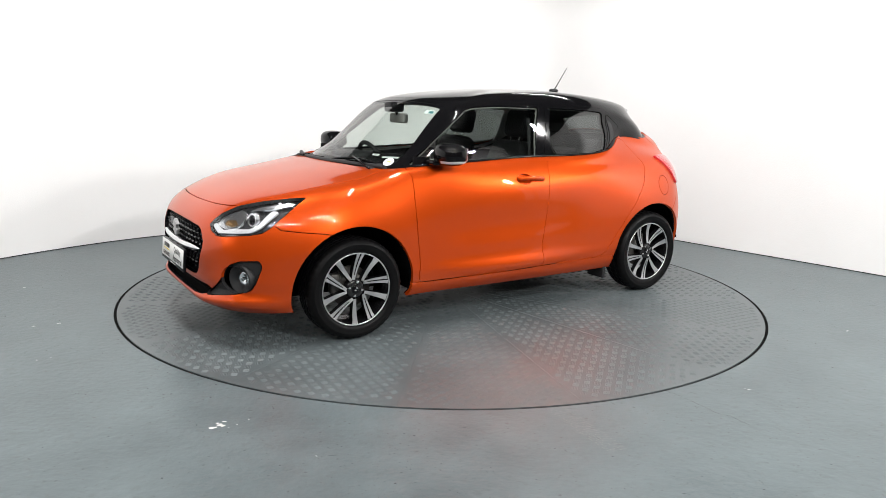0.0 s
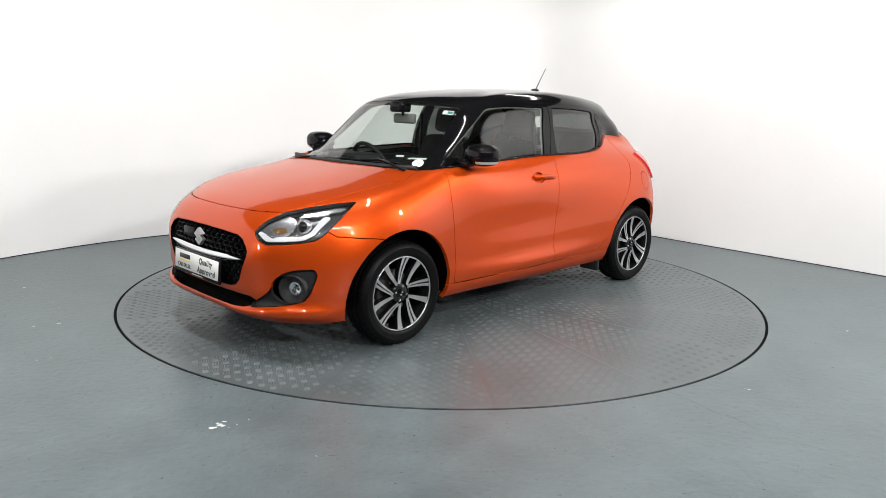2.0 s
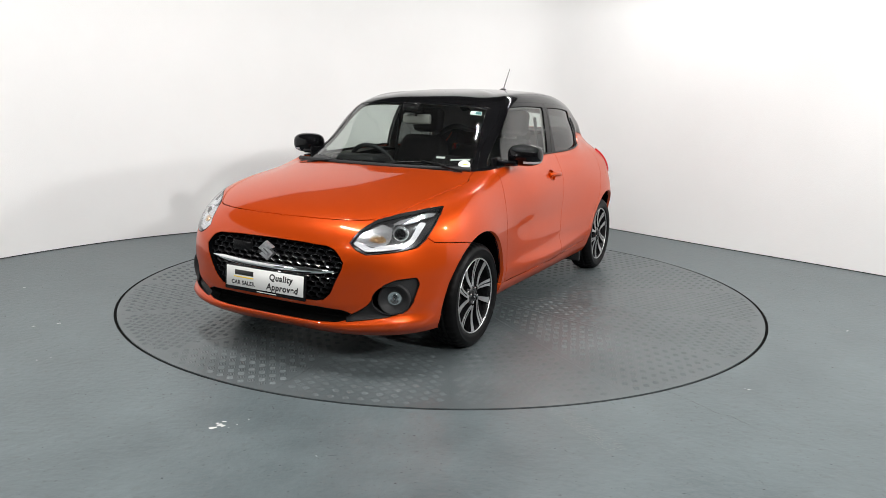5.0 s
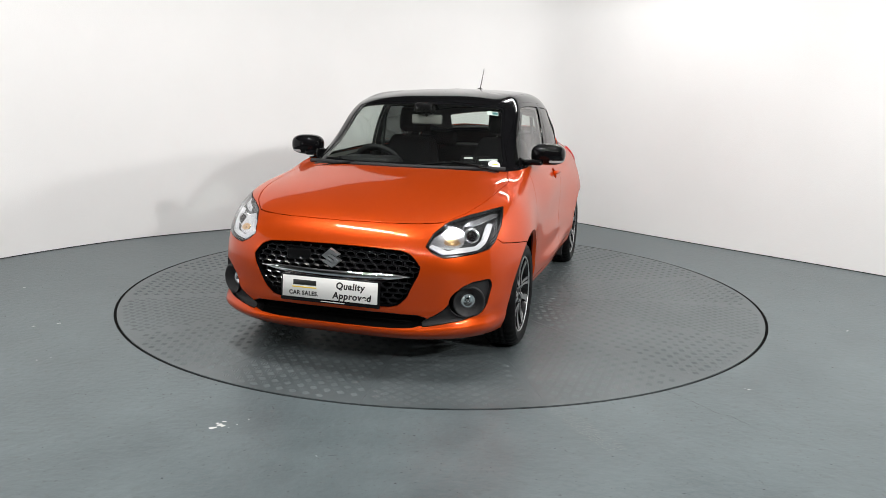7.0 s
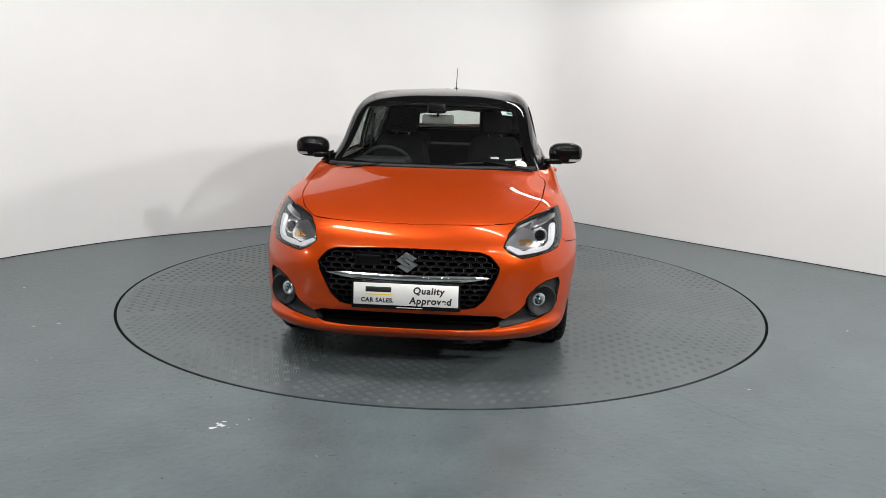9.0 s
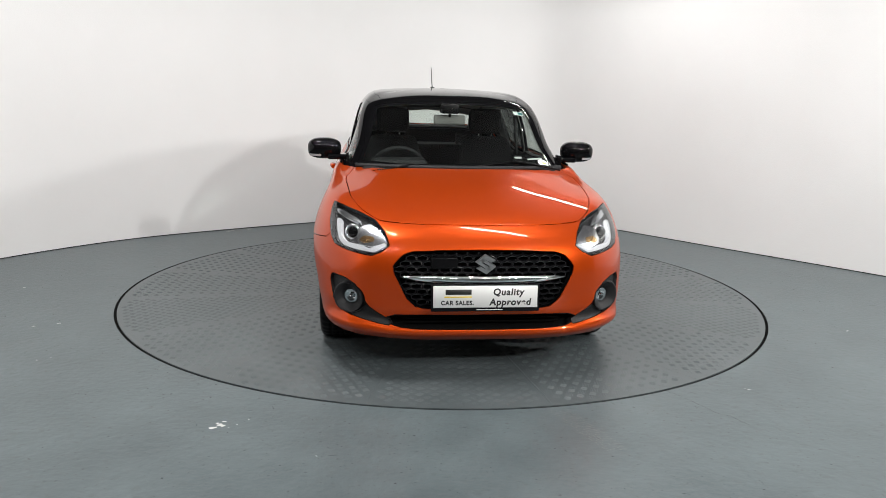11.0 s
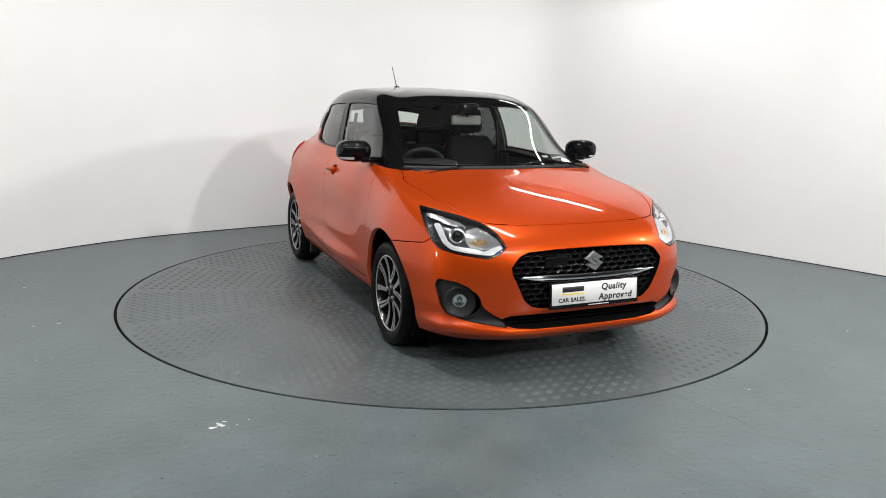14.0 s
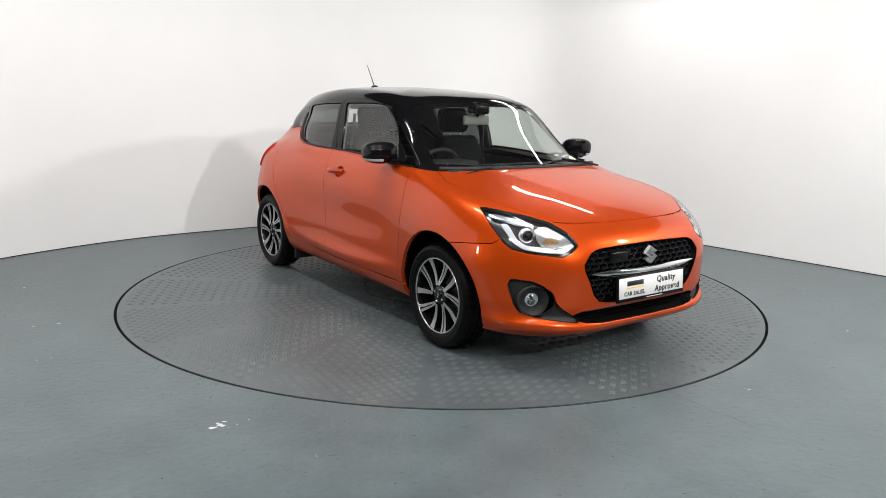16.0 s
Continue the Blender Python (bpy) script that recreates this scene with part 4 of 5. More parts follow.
def lathe(profile, segs=64, wobble=None):
    """Turned round the y axis: profile of (radius, y)."""
    bm = bmesh.new()
    rings = []
    for k in range(segs):
        a = k * math.tau / segs
        rings.append([bm.verts.new(((r - (wobble(k, i) if wobble else 0)) * math.cos(a), y, (r - (wobble(k, i) if wobble else 0)) * math.sin(a))) for i, (r, y) in enumerate(profile)])
    for k in range(segs):
        p, q = rings[k], rings[(k + 1) % segs]
        for i in range(len(profile) - 1):
            bm.faces.new((p[i], p[i + 1], q[i + 1], q[i])).smooth = True
    bmesh.ops.remove_doubles(bm, verts=bm.verts[:], dist=1e-6)
    bmesh.ops.recalc_face_normals(bm, faces=bm.faces[:])
    return bm


def rod(pts, r, segs=8, taper=1.0):
    """A round bar through points."""
    bm = bmesh.new()
    rings, n = [], len(pts)
    for k, p in enumerate(pts):
        p = Vector(p)
        d = (Vector(pts[min(k + 1, n - 1)]) - Vector(pts[max(k - 1, 0)])).normalized()
        e = d.cross(Vector((0, 0, 1)) if abs(d.z) < 0.9 else Vector((1, 0, 0))).normalized()
        f = d.cross(e)
        q = r * (1 + (taper - 1) * k / max(1, n - 1))
        rings.append([bm.verts.new(p + (e * math.cos(a) + f * math.sin(a)) * q) for a in (i * math.tau / segs for i in range(segs))])
    for a, b in zip(rings, rings[1:]):
        for i in range(segs):
            bm.faces.new((a[i], a[(i + 1) % segs], b[(i + 1) % segs], b[i])).smooth = True
    bm.faces.new(rings[0][::-1])
    bm.faces.new(rings[-1])
    return bm


def soft_box(cx, cy, cz, sx, sy, sz, bevel, segs=3, m=None):
    bm = bmesh.new()
    bmesh.ops.create_cube(bm, size=1, matrix=Matrix.LocRotScale((cx, cy, cz), None, (sx, sy, sz)))
    bmesh.ops.bevel(bm, geom=bm.edges[:], offset=bevel, segments=segs, affect="EDGES", profile=0.5)
    for f in bm.faces:
        f.smooth = True
    if m:
        bmesh.ops.transform(bm, matrix=m, verts=bm.verts[:])
    return bm


def part(name, bm, material, parent, label=""):
    return obj(name, bm, material, parent, label)


def blob(cx, cy, cz, rx, ry, rz, e=0.6, nu=28, nv=16):
    """A rounded body between box and ball."""
    bm = bmesh.new()
    f = lambda c: math.copysign(abs(c) ** e, c)
    rows = []
    for j in range(1, nv):
        b = -math.pi / 2 + math.pi * j / nv
        rows.append([bm.verts.new((cx + rx * f(math.cos(b)) * f(math.cos(a)), cy + ry * f(math.cos(b)) * f(math.sin(a)), cz + rz * f(math.sin(b)))) for a in (i * math.tau / nu for i in range(nu))])
    lo, hi = bm.verts.new((cx, cy, cz - rz)), bm.verts.new((cx, cy, cz + rz))
    for p, q in zip(rows, rows[1:]):
        for i in range(nu):
            bm.faces.new((p[i], p[(i + 1) % nu], q[(i + 1) % nu], q[i])).smooth = True
    for i in range(nu):
        bm.faces.new((rows[0][(i + 1) % nu], rows[0][i], lo)).smooth = True
        bm.faces.new((rows[-1][i], rows[-1][(i + 1) % nu], hi)).smooth = True
    return bm


def letters(text, size, material, parent, m, bold=0.0, slant=0.0):
    """Raised lettering in the built-in font, as a mesh; its plane is x right, y up."""
    cu = bpy.data.curves.new("lettering", "FONT")
    cu.body, cu.size, cu.align_x, cu.offset, cu.extrude, cu.shear, cu.space_character = text, size, "CENTER", bold, 0.0004, slant, 1.12
    tmp = bpy.data.objects.new("lettering", cu)
    scene.collection.objects.link(tmp)
    me = bpy.data.meshes.new_from_object(tmp.evaluated_get(bpy.context.evaluated_depsgraph_get()))
    bpy.data.objects.remove(tmp)
    me.materials.clear()
    me.materials.append(material)
    ob = new("lettering", me)
    ob.parent, ob.matrix_basis = parent, m
    return ob


def cast_x(y, z):
    return body_skin.tree.ray_cast(Vector((4, abs(y), z)), Vector((-1, 0, 0)))[0].x


# ---------------------------------------------------------------- wheels
def spoke_strip(phi, sign):
    """Middle line, half widths and depth of one spoke, from hub to rim."""
    rows = []
    for k in range(7):
        t = k / 6
        a0, a1 = (phi + radians(15), phi + radians(40)) if sign > 0 else (phi + radians(2), phi - radians(2))
        w = (0.0095 + 0.0125 * t if sign > 0 else 0.0080 + 0.0085 * t) + (0.003 if k == 6 else 0)
        y = -0.002 - 0.010 * math.sin(math.pi * t) + 0.006 * t
        c = Vector((math.cos(a0) * 0.060, 0, math.sin(a0) * 0.060)).lerp(Vector((math.cos(a1) * 0.211, 0, math.sin(a1) * 0.211)), t) + Vector((0, y, 0))
        run = Vector((math.cos(a1) * 0.211 - math.cos(a0) * 0.060, 0, math.sin(a1) * 0.211 - math.sin(a0) * 0.060)).normalized()
        side = Vector((-run.z, 0, run.x))
        rows.append((c - side * w, c + side * w))
    return rows


def spoke_solid(rows, top, low, bm=None, spread=0.0):
    bm = bm or bmesh.new()
    ring = []
    for a, b in rows:
        d = (b - a).normalized() * spread
        ring.append([bm.verts.new(v) for v in (a + Vector((0, top, 0)), b + Vector((0, top, 0)), b + d + Vector((0, low, 0)), a - d + Vector((0, low, 0)))])
    for p, q in zip(ring, ring[1:]):
        for i in range(4):
            bm.faces.new((p[i], p[(i + 1) % 4], q[(i + 1) % 4], q[i]))
    bm.faces.new(ring[0])
    bm.faces.new(ring[-1][::-1])
    return bm


def make_wheel(x, y, mirror, phase):
    s = -1 if mirror else 1
    bm = lathe([(0.217, 0.010), (0.214, 0.012), (0.210, 0.006), (0.207, -0.012), (0.198, -0.05), (0.195, -0.15), (0.215, -0.165)], 72)
    hubs = lathe([(0.0, -0.004), (0.045, -0.004), (0.058, -0.010), (0.060, -0.05), (0.0, -0.05)], 40)
    tmp = bpy.data.meshes.new("t")
    hubs.to_mesh(tmp)
    bm.from_mesh(tmp)
    bmesh.ops.recalc_face_normals(bm, faces=bm.faces[:])
    w = part("wheel", bm, M_rim_black, car, "black alloy wheel with machined silver spokes")
    w.matrix_basis = pose(x, y, 0.300, 0, 0, 180 if mirror else 0)
    prof = [(0.213, 0.004), (0.218, 0.011), (0.228, 0.0165), (0.231, 0.0185), (0.247, 0.0225), (0.262, 0.0225), (0.266, 0.0245), (0.270, 0.0220), (0.284, 0.0150), (0.293, 0.0060), (0.2985, -0.006), (0.3005, -0.022), (0.3010, -0.034), (0.2945, -0.0355), (0.2945, -0.0425), (0.3012, -0.044), (0.3015, -0.066), (0.2950, -0.0675), (0.2950, -0.0745), (0.3015, -0.076)]
    prof = prof + [(r, -0.1465 - yy) for r, yy in prof[::-1]]
    cut = lambda k, i: 0.0045 if (k % 4 == 0 and i in (9, 10, 11, 12, 15, 16, 19, 20, 23, 24, 27, 28, 29, 30)) else 0.0
    part("tyre", lathe(prof, 176, cut), M_rubber, w, "black road tyre with block tread")
    part("rim_lip", lathe([(0.2095, 0.0085), (0.2115, 0.0130), (0.2160, 0.0132), (0.2172, 0.0105)], 72), M_silver, w, "machined silver rim edge")
    for k in range(5):
        for sg in (-1, 1):
            part("spoke_groove", spoke_solid([(a.lerp(b, 0.40), a.lerp(b, 0.60)) for a, b in spoke_strip(radians(72 * k + phase), sg)][1:], 0.0022, 0.0), M_rim_black, w, "black groove in the spoke") if sg > 0 else None
            part("spoke_back", spoke_solid(spoke_strip(radians(72 * k + phase), sg), -0.0015, -0.030, None, 0.004), M_rim_black, w, "black spoke flank")
            part("spoke", spoke_solid(spoke_strip(radians(72 * k + phase), sg), 0.0012, -0.0012), M_silver, w, "machined silver spoke face")
    part("centre_cap", lathe([(0.0, 0.003), (0.024, 0.002), (0.028, -0.004)], 32), M_black_gloss, w)
    bm = bmesh.new()
    for sgn in (1, -1):
        q = [(-0.013, 0.004), (-0.003, 0.013), (0.004, 0.008), (-0.004, 0.001), (0.006, -0.002), (0.000, 0.000)]
        top = [bm.verts.new((sgn * a, 0.0042, sgn * b)) for a, b in q[:4]]
        bm.faces.new(top)
    part("cap_mark", bm, M_silver, w, "small silver mark")
    for k in range(4):
        a = radians(45 + 90 * k + phase)
        part("wheel_nut", lathe([(0.0, 0.006), (0.006, 0.006), (0.009, 0.002), (0.009, -0.01)], 6), M_chrome, w).matrix_basis = pose(0.041 * math.cos(a), -0.002, 0.041 * math.sin(a))
    part("brake_disc", lathe([(0.0, -0.075), (0.125, -0.075), (0.125, -0.09), (0.0, -0.09)], 48), M_steel, w, "bare steel brake disc")
    part("brake_caliper", soft_box(0.105, -0.075, 0.03, 0.06, 0.05, 0.12, 0.012), M_steel, w)
    return w


for x, y, ph in ((1.225, 0.812, 58), (-1.225, 0.792, 20)):
    make_wheel(x, y, False, ph)
    make_wheel(x, -y, True, ph + 12)

for cx in (1.232, -1.225):
    for s in (1, -1):
        bm = bmesh.new()
        rows = []
        for k in range(25):
            a = radians(-8 + (196 if cx > 0 else 178) * k / 24)
            rows.append([bm.verts.new((cx + 0.392 * math.cos(a), s * yy, 0.30 + 0.385 * math.sin(a))) for yy in (0.80 if cx > 0 else 0.74, 0.50)])
        for p, q in zip(rows, rows[1:]):
            bm.faces.new((p[0], p[1], q[1], q[0])).smooth = True
        bm.faces.new([r[1] for r in rows])
        part("arch_liner", bm, M_trim_dark, car, "black plastic wheel arch liner")
part("underbody", soft_box(0.10, 0, 0.26, 3.45, 1.0, 0.10, 0.02), M_trim_dark, car, "dark underbody")
for s in (1, -1):
    part("underbody_side", soft_box(0.0, s * 0.62, 0.235, 1.55, 0.26, 0.06, 0.02), M_trim_dark, car)
    part("mud_flap", soft_box(-0.80, s * 0.70, 0.20, 0.03, 0.16, 0.13, 0.008), M_trim, car, "black plastic mud flap")

# ---------------------------------------------------------------- lamps and front
lamp_uv = lambda pts, sm=0.3: rounded([body_skin.near(*p) for p in pts], 0.008, sm)
DRL = [(1.663, .742, .773), (1.681, .722, .782), (1.707, .712, .771), (1.772, .707, .716), (1.815, .685, .692), (1.876, .622, .683), (1.920, .570, .673), (1.939, .499, .696), (1.951, .487, .684), (1.945, .551, .650), (1.923, .584, .650), (1.812, .703, .660), (1.757, .730, .688)]
STRIP = [(1.562, .747, .822), (1.608, .714, .827), (1.734, .63, .800), (1.779, .613, .778), (1.725, .667, .786), (1.587, .745, .808)]
REFL = [(1.80, .620, .764), (1.805, .560, .776), (1.90, .500, .730), (1.945, .484, .697), (1.936, .515, .694), (1.915, .578, .677), (1.868, .636, .688), (1.835, .640, .715)]
for i, j, f in ((2, 0, 0.2), (3, 12, 0.4), (4, 11, 0.4), (5, 10, 0.25), (6, 10, 0.35)):
    DRL[i] = tuple(Vector(DRL[i]).lerp(Vector(DRL[j]), f))
# amber patch painted where the clear reflector mirrors the indicator bulb
BULB_IMAGE = [(1.862, .600, .728), (1.895, .555, .725), (1.905, .555, .700), (1.885, .600, .690), (1.860, .625, .700)]
for side in (1, -1):
    lens = mesh_part("headlight", panel_mesh("headlight", body_skin, body_cut["headlight"], M_lens, lift=0.002, depth=0.004, side=side), car, "clear headlight with black housing and white light signature")
    lens.visible_shadow = False
    mesh_part("housing", panel_mesh("housing", body_skin, body_cut["headlight"], M_lamp_grey, lift=-0.045, inset=0, depth=0.002, side=side), lens, "black lamp housing")
    mesh_part("housing_rim", wall_mesh("housing_rim", body_skin, body_cut["headlight"], 0.0, 0.047, M_lamp_grey, side), lens)
    mesh_part("light_signature", panel_mesh("light_signature", body_skin, patch(body_skin, lamp_uv(DRL)), M_white_led, lift=-0.012, inset=0, depth=0.02, side=side), lens, "white moulded running light")
    mesh_part("upper_trim", panel_mesh("upper_trim", body_skin, patch(body_skin, lamp_uv(STRIP)), M_reflector, lift=-0.020, inset=0, depth=0.015, side=side), lens, "bright upper trim")
    mesh_part("reflector", panel_mesh("reflector", body_skin, patch(body_skin, lamp_uv(REFL)), M_reflector, lift=-0.020, inset=0, depth=0.02, side=side), lens, "faceted chrome reflector")
    mesh_part("indicator_reflector", panel_mesh("indicator_reflector", body_skin, patch(body_skin, lamp_uv(BULB_IMAGE, 0.5)), M_amber, lift=-0.017, inset=0, depth=0.004, side=side), lens, "amber patch painted as the reflection of the indicator bulb")
    p, n = body_skin.at([body_skin.near(1.791, .666, .737)])
    c, d = Vector(p[0]) - Vector(n[0]) * 0.030, Vector((0.93, 0.33, 0.12)).normalized()
    if side < 0:
        c.y, d.y = -c.y, -d.y
    m = Matrix.Translation(c) @ d.to_track_quat("Y", "Z").to_matrix().to_4x4()
    bm = lathe([(0.0, 0.018), (0.012, 0.016), (0.022, 0.010), (0.028, 0.0), (0.028, -0.02)], 32)
    bmesh.ops.transform(bm, matrix=m, verts=bm.verts[:])
    part("projector_lens", bm, M_black_gloss, lens, "dark glass projector lens")
    bm = lathe([(0.029, 0.004), (0.034, 0.006), (0.041, 0.0), (0.044, -0.015)], 32)
    bmesh.ops.transform(bm, matrix=m, verts=bm.verts[:])
    part("projector_ring", bm, M_reflector, lens, "chrome ring")
    p, n = body_skin.at([body_skin.near(1.887, .582, .705)])
    c = Vector(p[0]) - Vector(n[0]) * 0.022
    bm = blob(c.x, c.y * side, c.z, 0.010, 0.010, 0.009, 0.9, 16, 10)
    part("indicator_bulb", bm, M_amber, lens, "amber indicator bulb")

# grille
mesh_part("grille", panel_mesh("grille", body_skin, body_cut["grille"], M_trim_dark, lift=-0.065, inset=0, depth=0.002, both=True), car, "black honeycomb radiator grille")
grille = car.children[-1]
mesh_part("grille_surround", wall_mesh("grille_surround", body_skin, body_cut["grille"], 0.001, 0.067, M_black_gloss, both=True), grille)
bm = bmesh.new()
GW, GH = 0.056, 0.037
poly = [(y, z) for y, z in GRILLE] + [(-y, z) for y, z in GRILLE[::-1]]
for j in range(0, 12):
    for i in range(-9, 10):
        y, z = (i + 0.5 * (j % 2)) * GW, 0.372 + j * GH * 0.75
        if not inside(poly, np.array([(y, z)]))[0] or not inside(poly, np.array([(y * 1.05, z)]))[0]:
            continue
        x = cast_x(min(abs(y), 0.45), min(max(z, .38), .66)) - 0.026
        out, inn, back = [], [], []
        for k in range(6):
            a = math.pi / 6 + k * math.pi / 3
            hy, hz = GW / 1.732 * math.cos(a), GH / 2 * math.sin(a)
            out.append(bm.verts.new((x - 0.004 * math.sin(a), y + hy * 0.98, z + hz * 0.98)))
            inn.append(bm.verts.new((x - 0.006, y + hy * 0.76, z + hz * 0.60)))
            back.append(bm.verts.new((x - 0.034, y + hy * 0.70, z + hz * 0.55)))
        for k in range(6):
            q = (k + 1) % 6
            bm.faces.new((out[k], out[q], inn[q], inn[k]))
            bm.faces.new((inn[k], inn[q], back[q], back[k]))
part("grille_mesh", bm, M_grille, grille, "black honeycomb mesh")
part("radar_cover", soft_box(1.990, -0.200, 0.600, 0.02, 0.138, 0.062, 0.009), M_black_satin, grille, "flat black sensor cover")
bm = bmesh.new()
rows = []
for k in range(41):
    y = -0.405 + 0.81 * k / 40
    f = abs(y) / 0.405
    x, z = cast_x(min(abs(y), .44), .53) + 0.008 - 0.012 * f ** 3, 0.522 + 0.012 * f ** 2
    h = 0.017 * (1 - f ** 5) + 0.003
    rows.append([bm.verts.new((x + 0.012 * math.sin(a) - 0.012, y, z - h * math.cos(a))) for a in (i * math.pi / 8 for i in range(9))])
for p, q in zip(rows, rows[1:]):
    for i in range(8):
        bm.faces.new((p[i], q[i], q[i + 1], p[i + 1])).smooth = True
part("chrome_bar", bm, M_chrome, grille, "curved chrome grille bar")
# emblem: two slanted chrome hooks
bm = bmesh.new()
for s in (1, -1):
    q = [(-.050, .010), (-.004, .048), (.046, .020), (.026, .010), (.000, .024), (-.018, .008), (.030, -.022), (.014, -.030)]
    top = [bm.verts.new((2.040, s * a, .603 + s * b)) for a, b in q]
    low = [bm.verts.new((2.022, s * a * 1.06, .603 + s * b * 1.06)) for a, b in q]
    bm.faces.new(top if s > 0 else top)
    for i in range(8):
        bm.faces.new((top[i], low[i], low[(i + 1) % 8], top[(i + 1) % 8]))
bmesh.ops.recalc_face_normals(bm, faces=bm.faces[:])
part("emblem", bm, M_silver, grille, "chrome emblem")
# plate
tilt = Matrix.Translation((2.052, 0, 0.4465)) @ pose(0, 0, 0, 0, -4.5, 0)
bm = soft_box(0, 0, -0.006, 0.016, 0.540, 0.136, 0.005, 2, tilt)
plate = part("plate_holder", bm, M_black_satin, car, "black plate holder with a dealer plate")
part("plate", soft_box(0.008, 0, 0.0, 0.004, 0.518, 0.108, 0.0015, 1, tilt), M_plate, plate, "white dealer plate with black print")
face = tilt @ Matrix(((0, 0, 1, 0.0102), (1, 0, 0, 0), (0, 1, 0, 0), (0, 0, 0, 1)))
letters("Quality", 0.046, M_ink, plate, face @ Matrix.Translation((0.112, 0.008, 0)), 0.0016, 0.12)
letters("Approved", 0.046, M_ink, plate, face @ Matrix.Translation((0.122, -0.042, 0)), 0.0016, 0.12)
letters("CAR SALES.", 0.029, M_ink, plate, face @ Matrix.Translation((-0.140, -0.040, 0)), 0.0012)
part("print_bar", soft_box(0.0105, -0.135, 0.023, 0.001, 0.128, 0.026, 0.0003, 1, tilt), M_ink, plate, "bold black word as a plain bar")
part("print_line", soft_box(0.0105, -0.137, -0.001, 0.001, 0.135, 0.006, 0.0003, 1, tilt), M_yellow, plate, "yellow underline")
part("print_bar", soft_box(0.0088, 0.02, -0.0645, 0.001, 0.13, 0.0045, 0.0003, 1, tilt), M_bar, plate, "small white line of print")

# lower intake and fog lamps
mesh_part("lower_intake", panel_mesh("lower_intake", body_skin, body_cut["intake"], M_trim_dark, lift=-0.06, inset=0, depth=0.002, both=True), car, "black lower air intake")
intake = car.children[-1]
mesh_part("intake_edge", wall_mesh("intake_edge", body_skin, body_cut["intake"], 0.0, 0.062, M_trim, both=True), intake)
for k in range(2):
    part("intake_slat", rod([(cast_x(abs(y), .30) - 0.03, y, 0.293 + 0.018 * k) for y in np.linspace(-.40, .40, 15)], 0.003, 6), M_trim_dark, intake)
for side in (1, -1):
    fog = mesh_part("fog_surround", panel_mesh("fog_surround", body_skin, body_cut["fog"], M_trim, lift=-0.018, inset=0, depth=0.002, side=side), car, "black grained plastic fog lamp surround")
    mesh_part("fog_edge", wall_mesh("fog_edge", body_skin, body_cut["fog"], 0.0, 0.02, M_trim, side), fog)
    m = Matrix.Translation((1.862, side * 0.672, 0.397)) @ Vector((0.90, side * 0.42, -0.02)).to_track_quat("Y", "Z").to_matrix().to_4x4()
    for name, prof, mt, lb in (("fog_bezel", [(0.082, -0.05), (0.083, 0.000), (0.078, 0.004), (0.072, 0.002), (0.045, -0.022), (0.037, -0.030), (0.037, -0.045), (0.0, -0.045)], M_trim, "round black bezel"), ("fog_reflector", [(0.0, -0.043), (0.018, -0.040), (0.033, -0.028), (0.036, -0.030)], M_chrome, "bright reflector"), ("fog_lens", [(0.0, -0.016), (0.018, -0.018), (0.030, -0.024), (0.036, -0.030)], M_lens, "clear fog lamp lens"), ("fog_bulb", [(0.0, -0.018), (0.008, -0.020), (0.009, -0.035)], M_chrome, "bulb cap")):
        bm = lathe(prof, 40)
        bmesh.ops.transform(bm, matrix=m, verts=bm.verts[:])
        part(name, bm, mt, fog, lb)

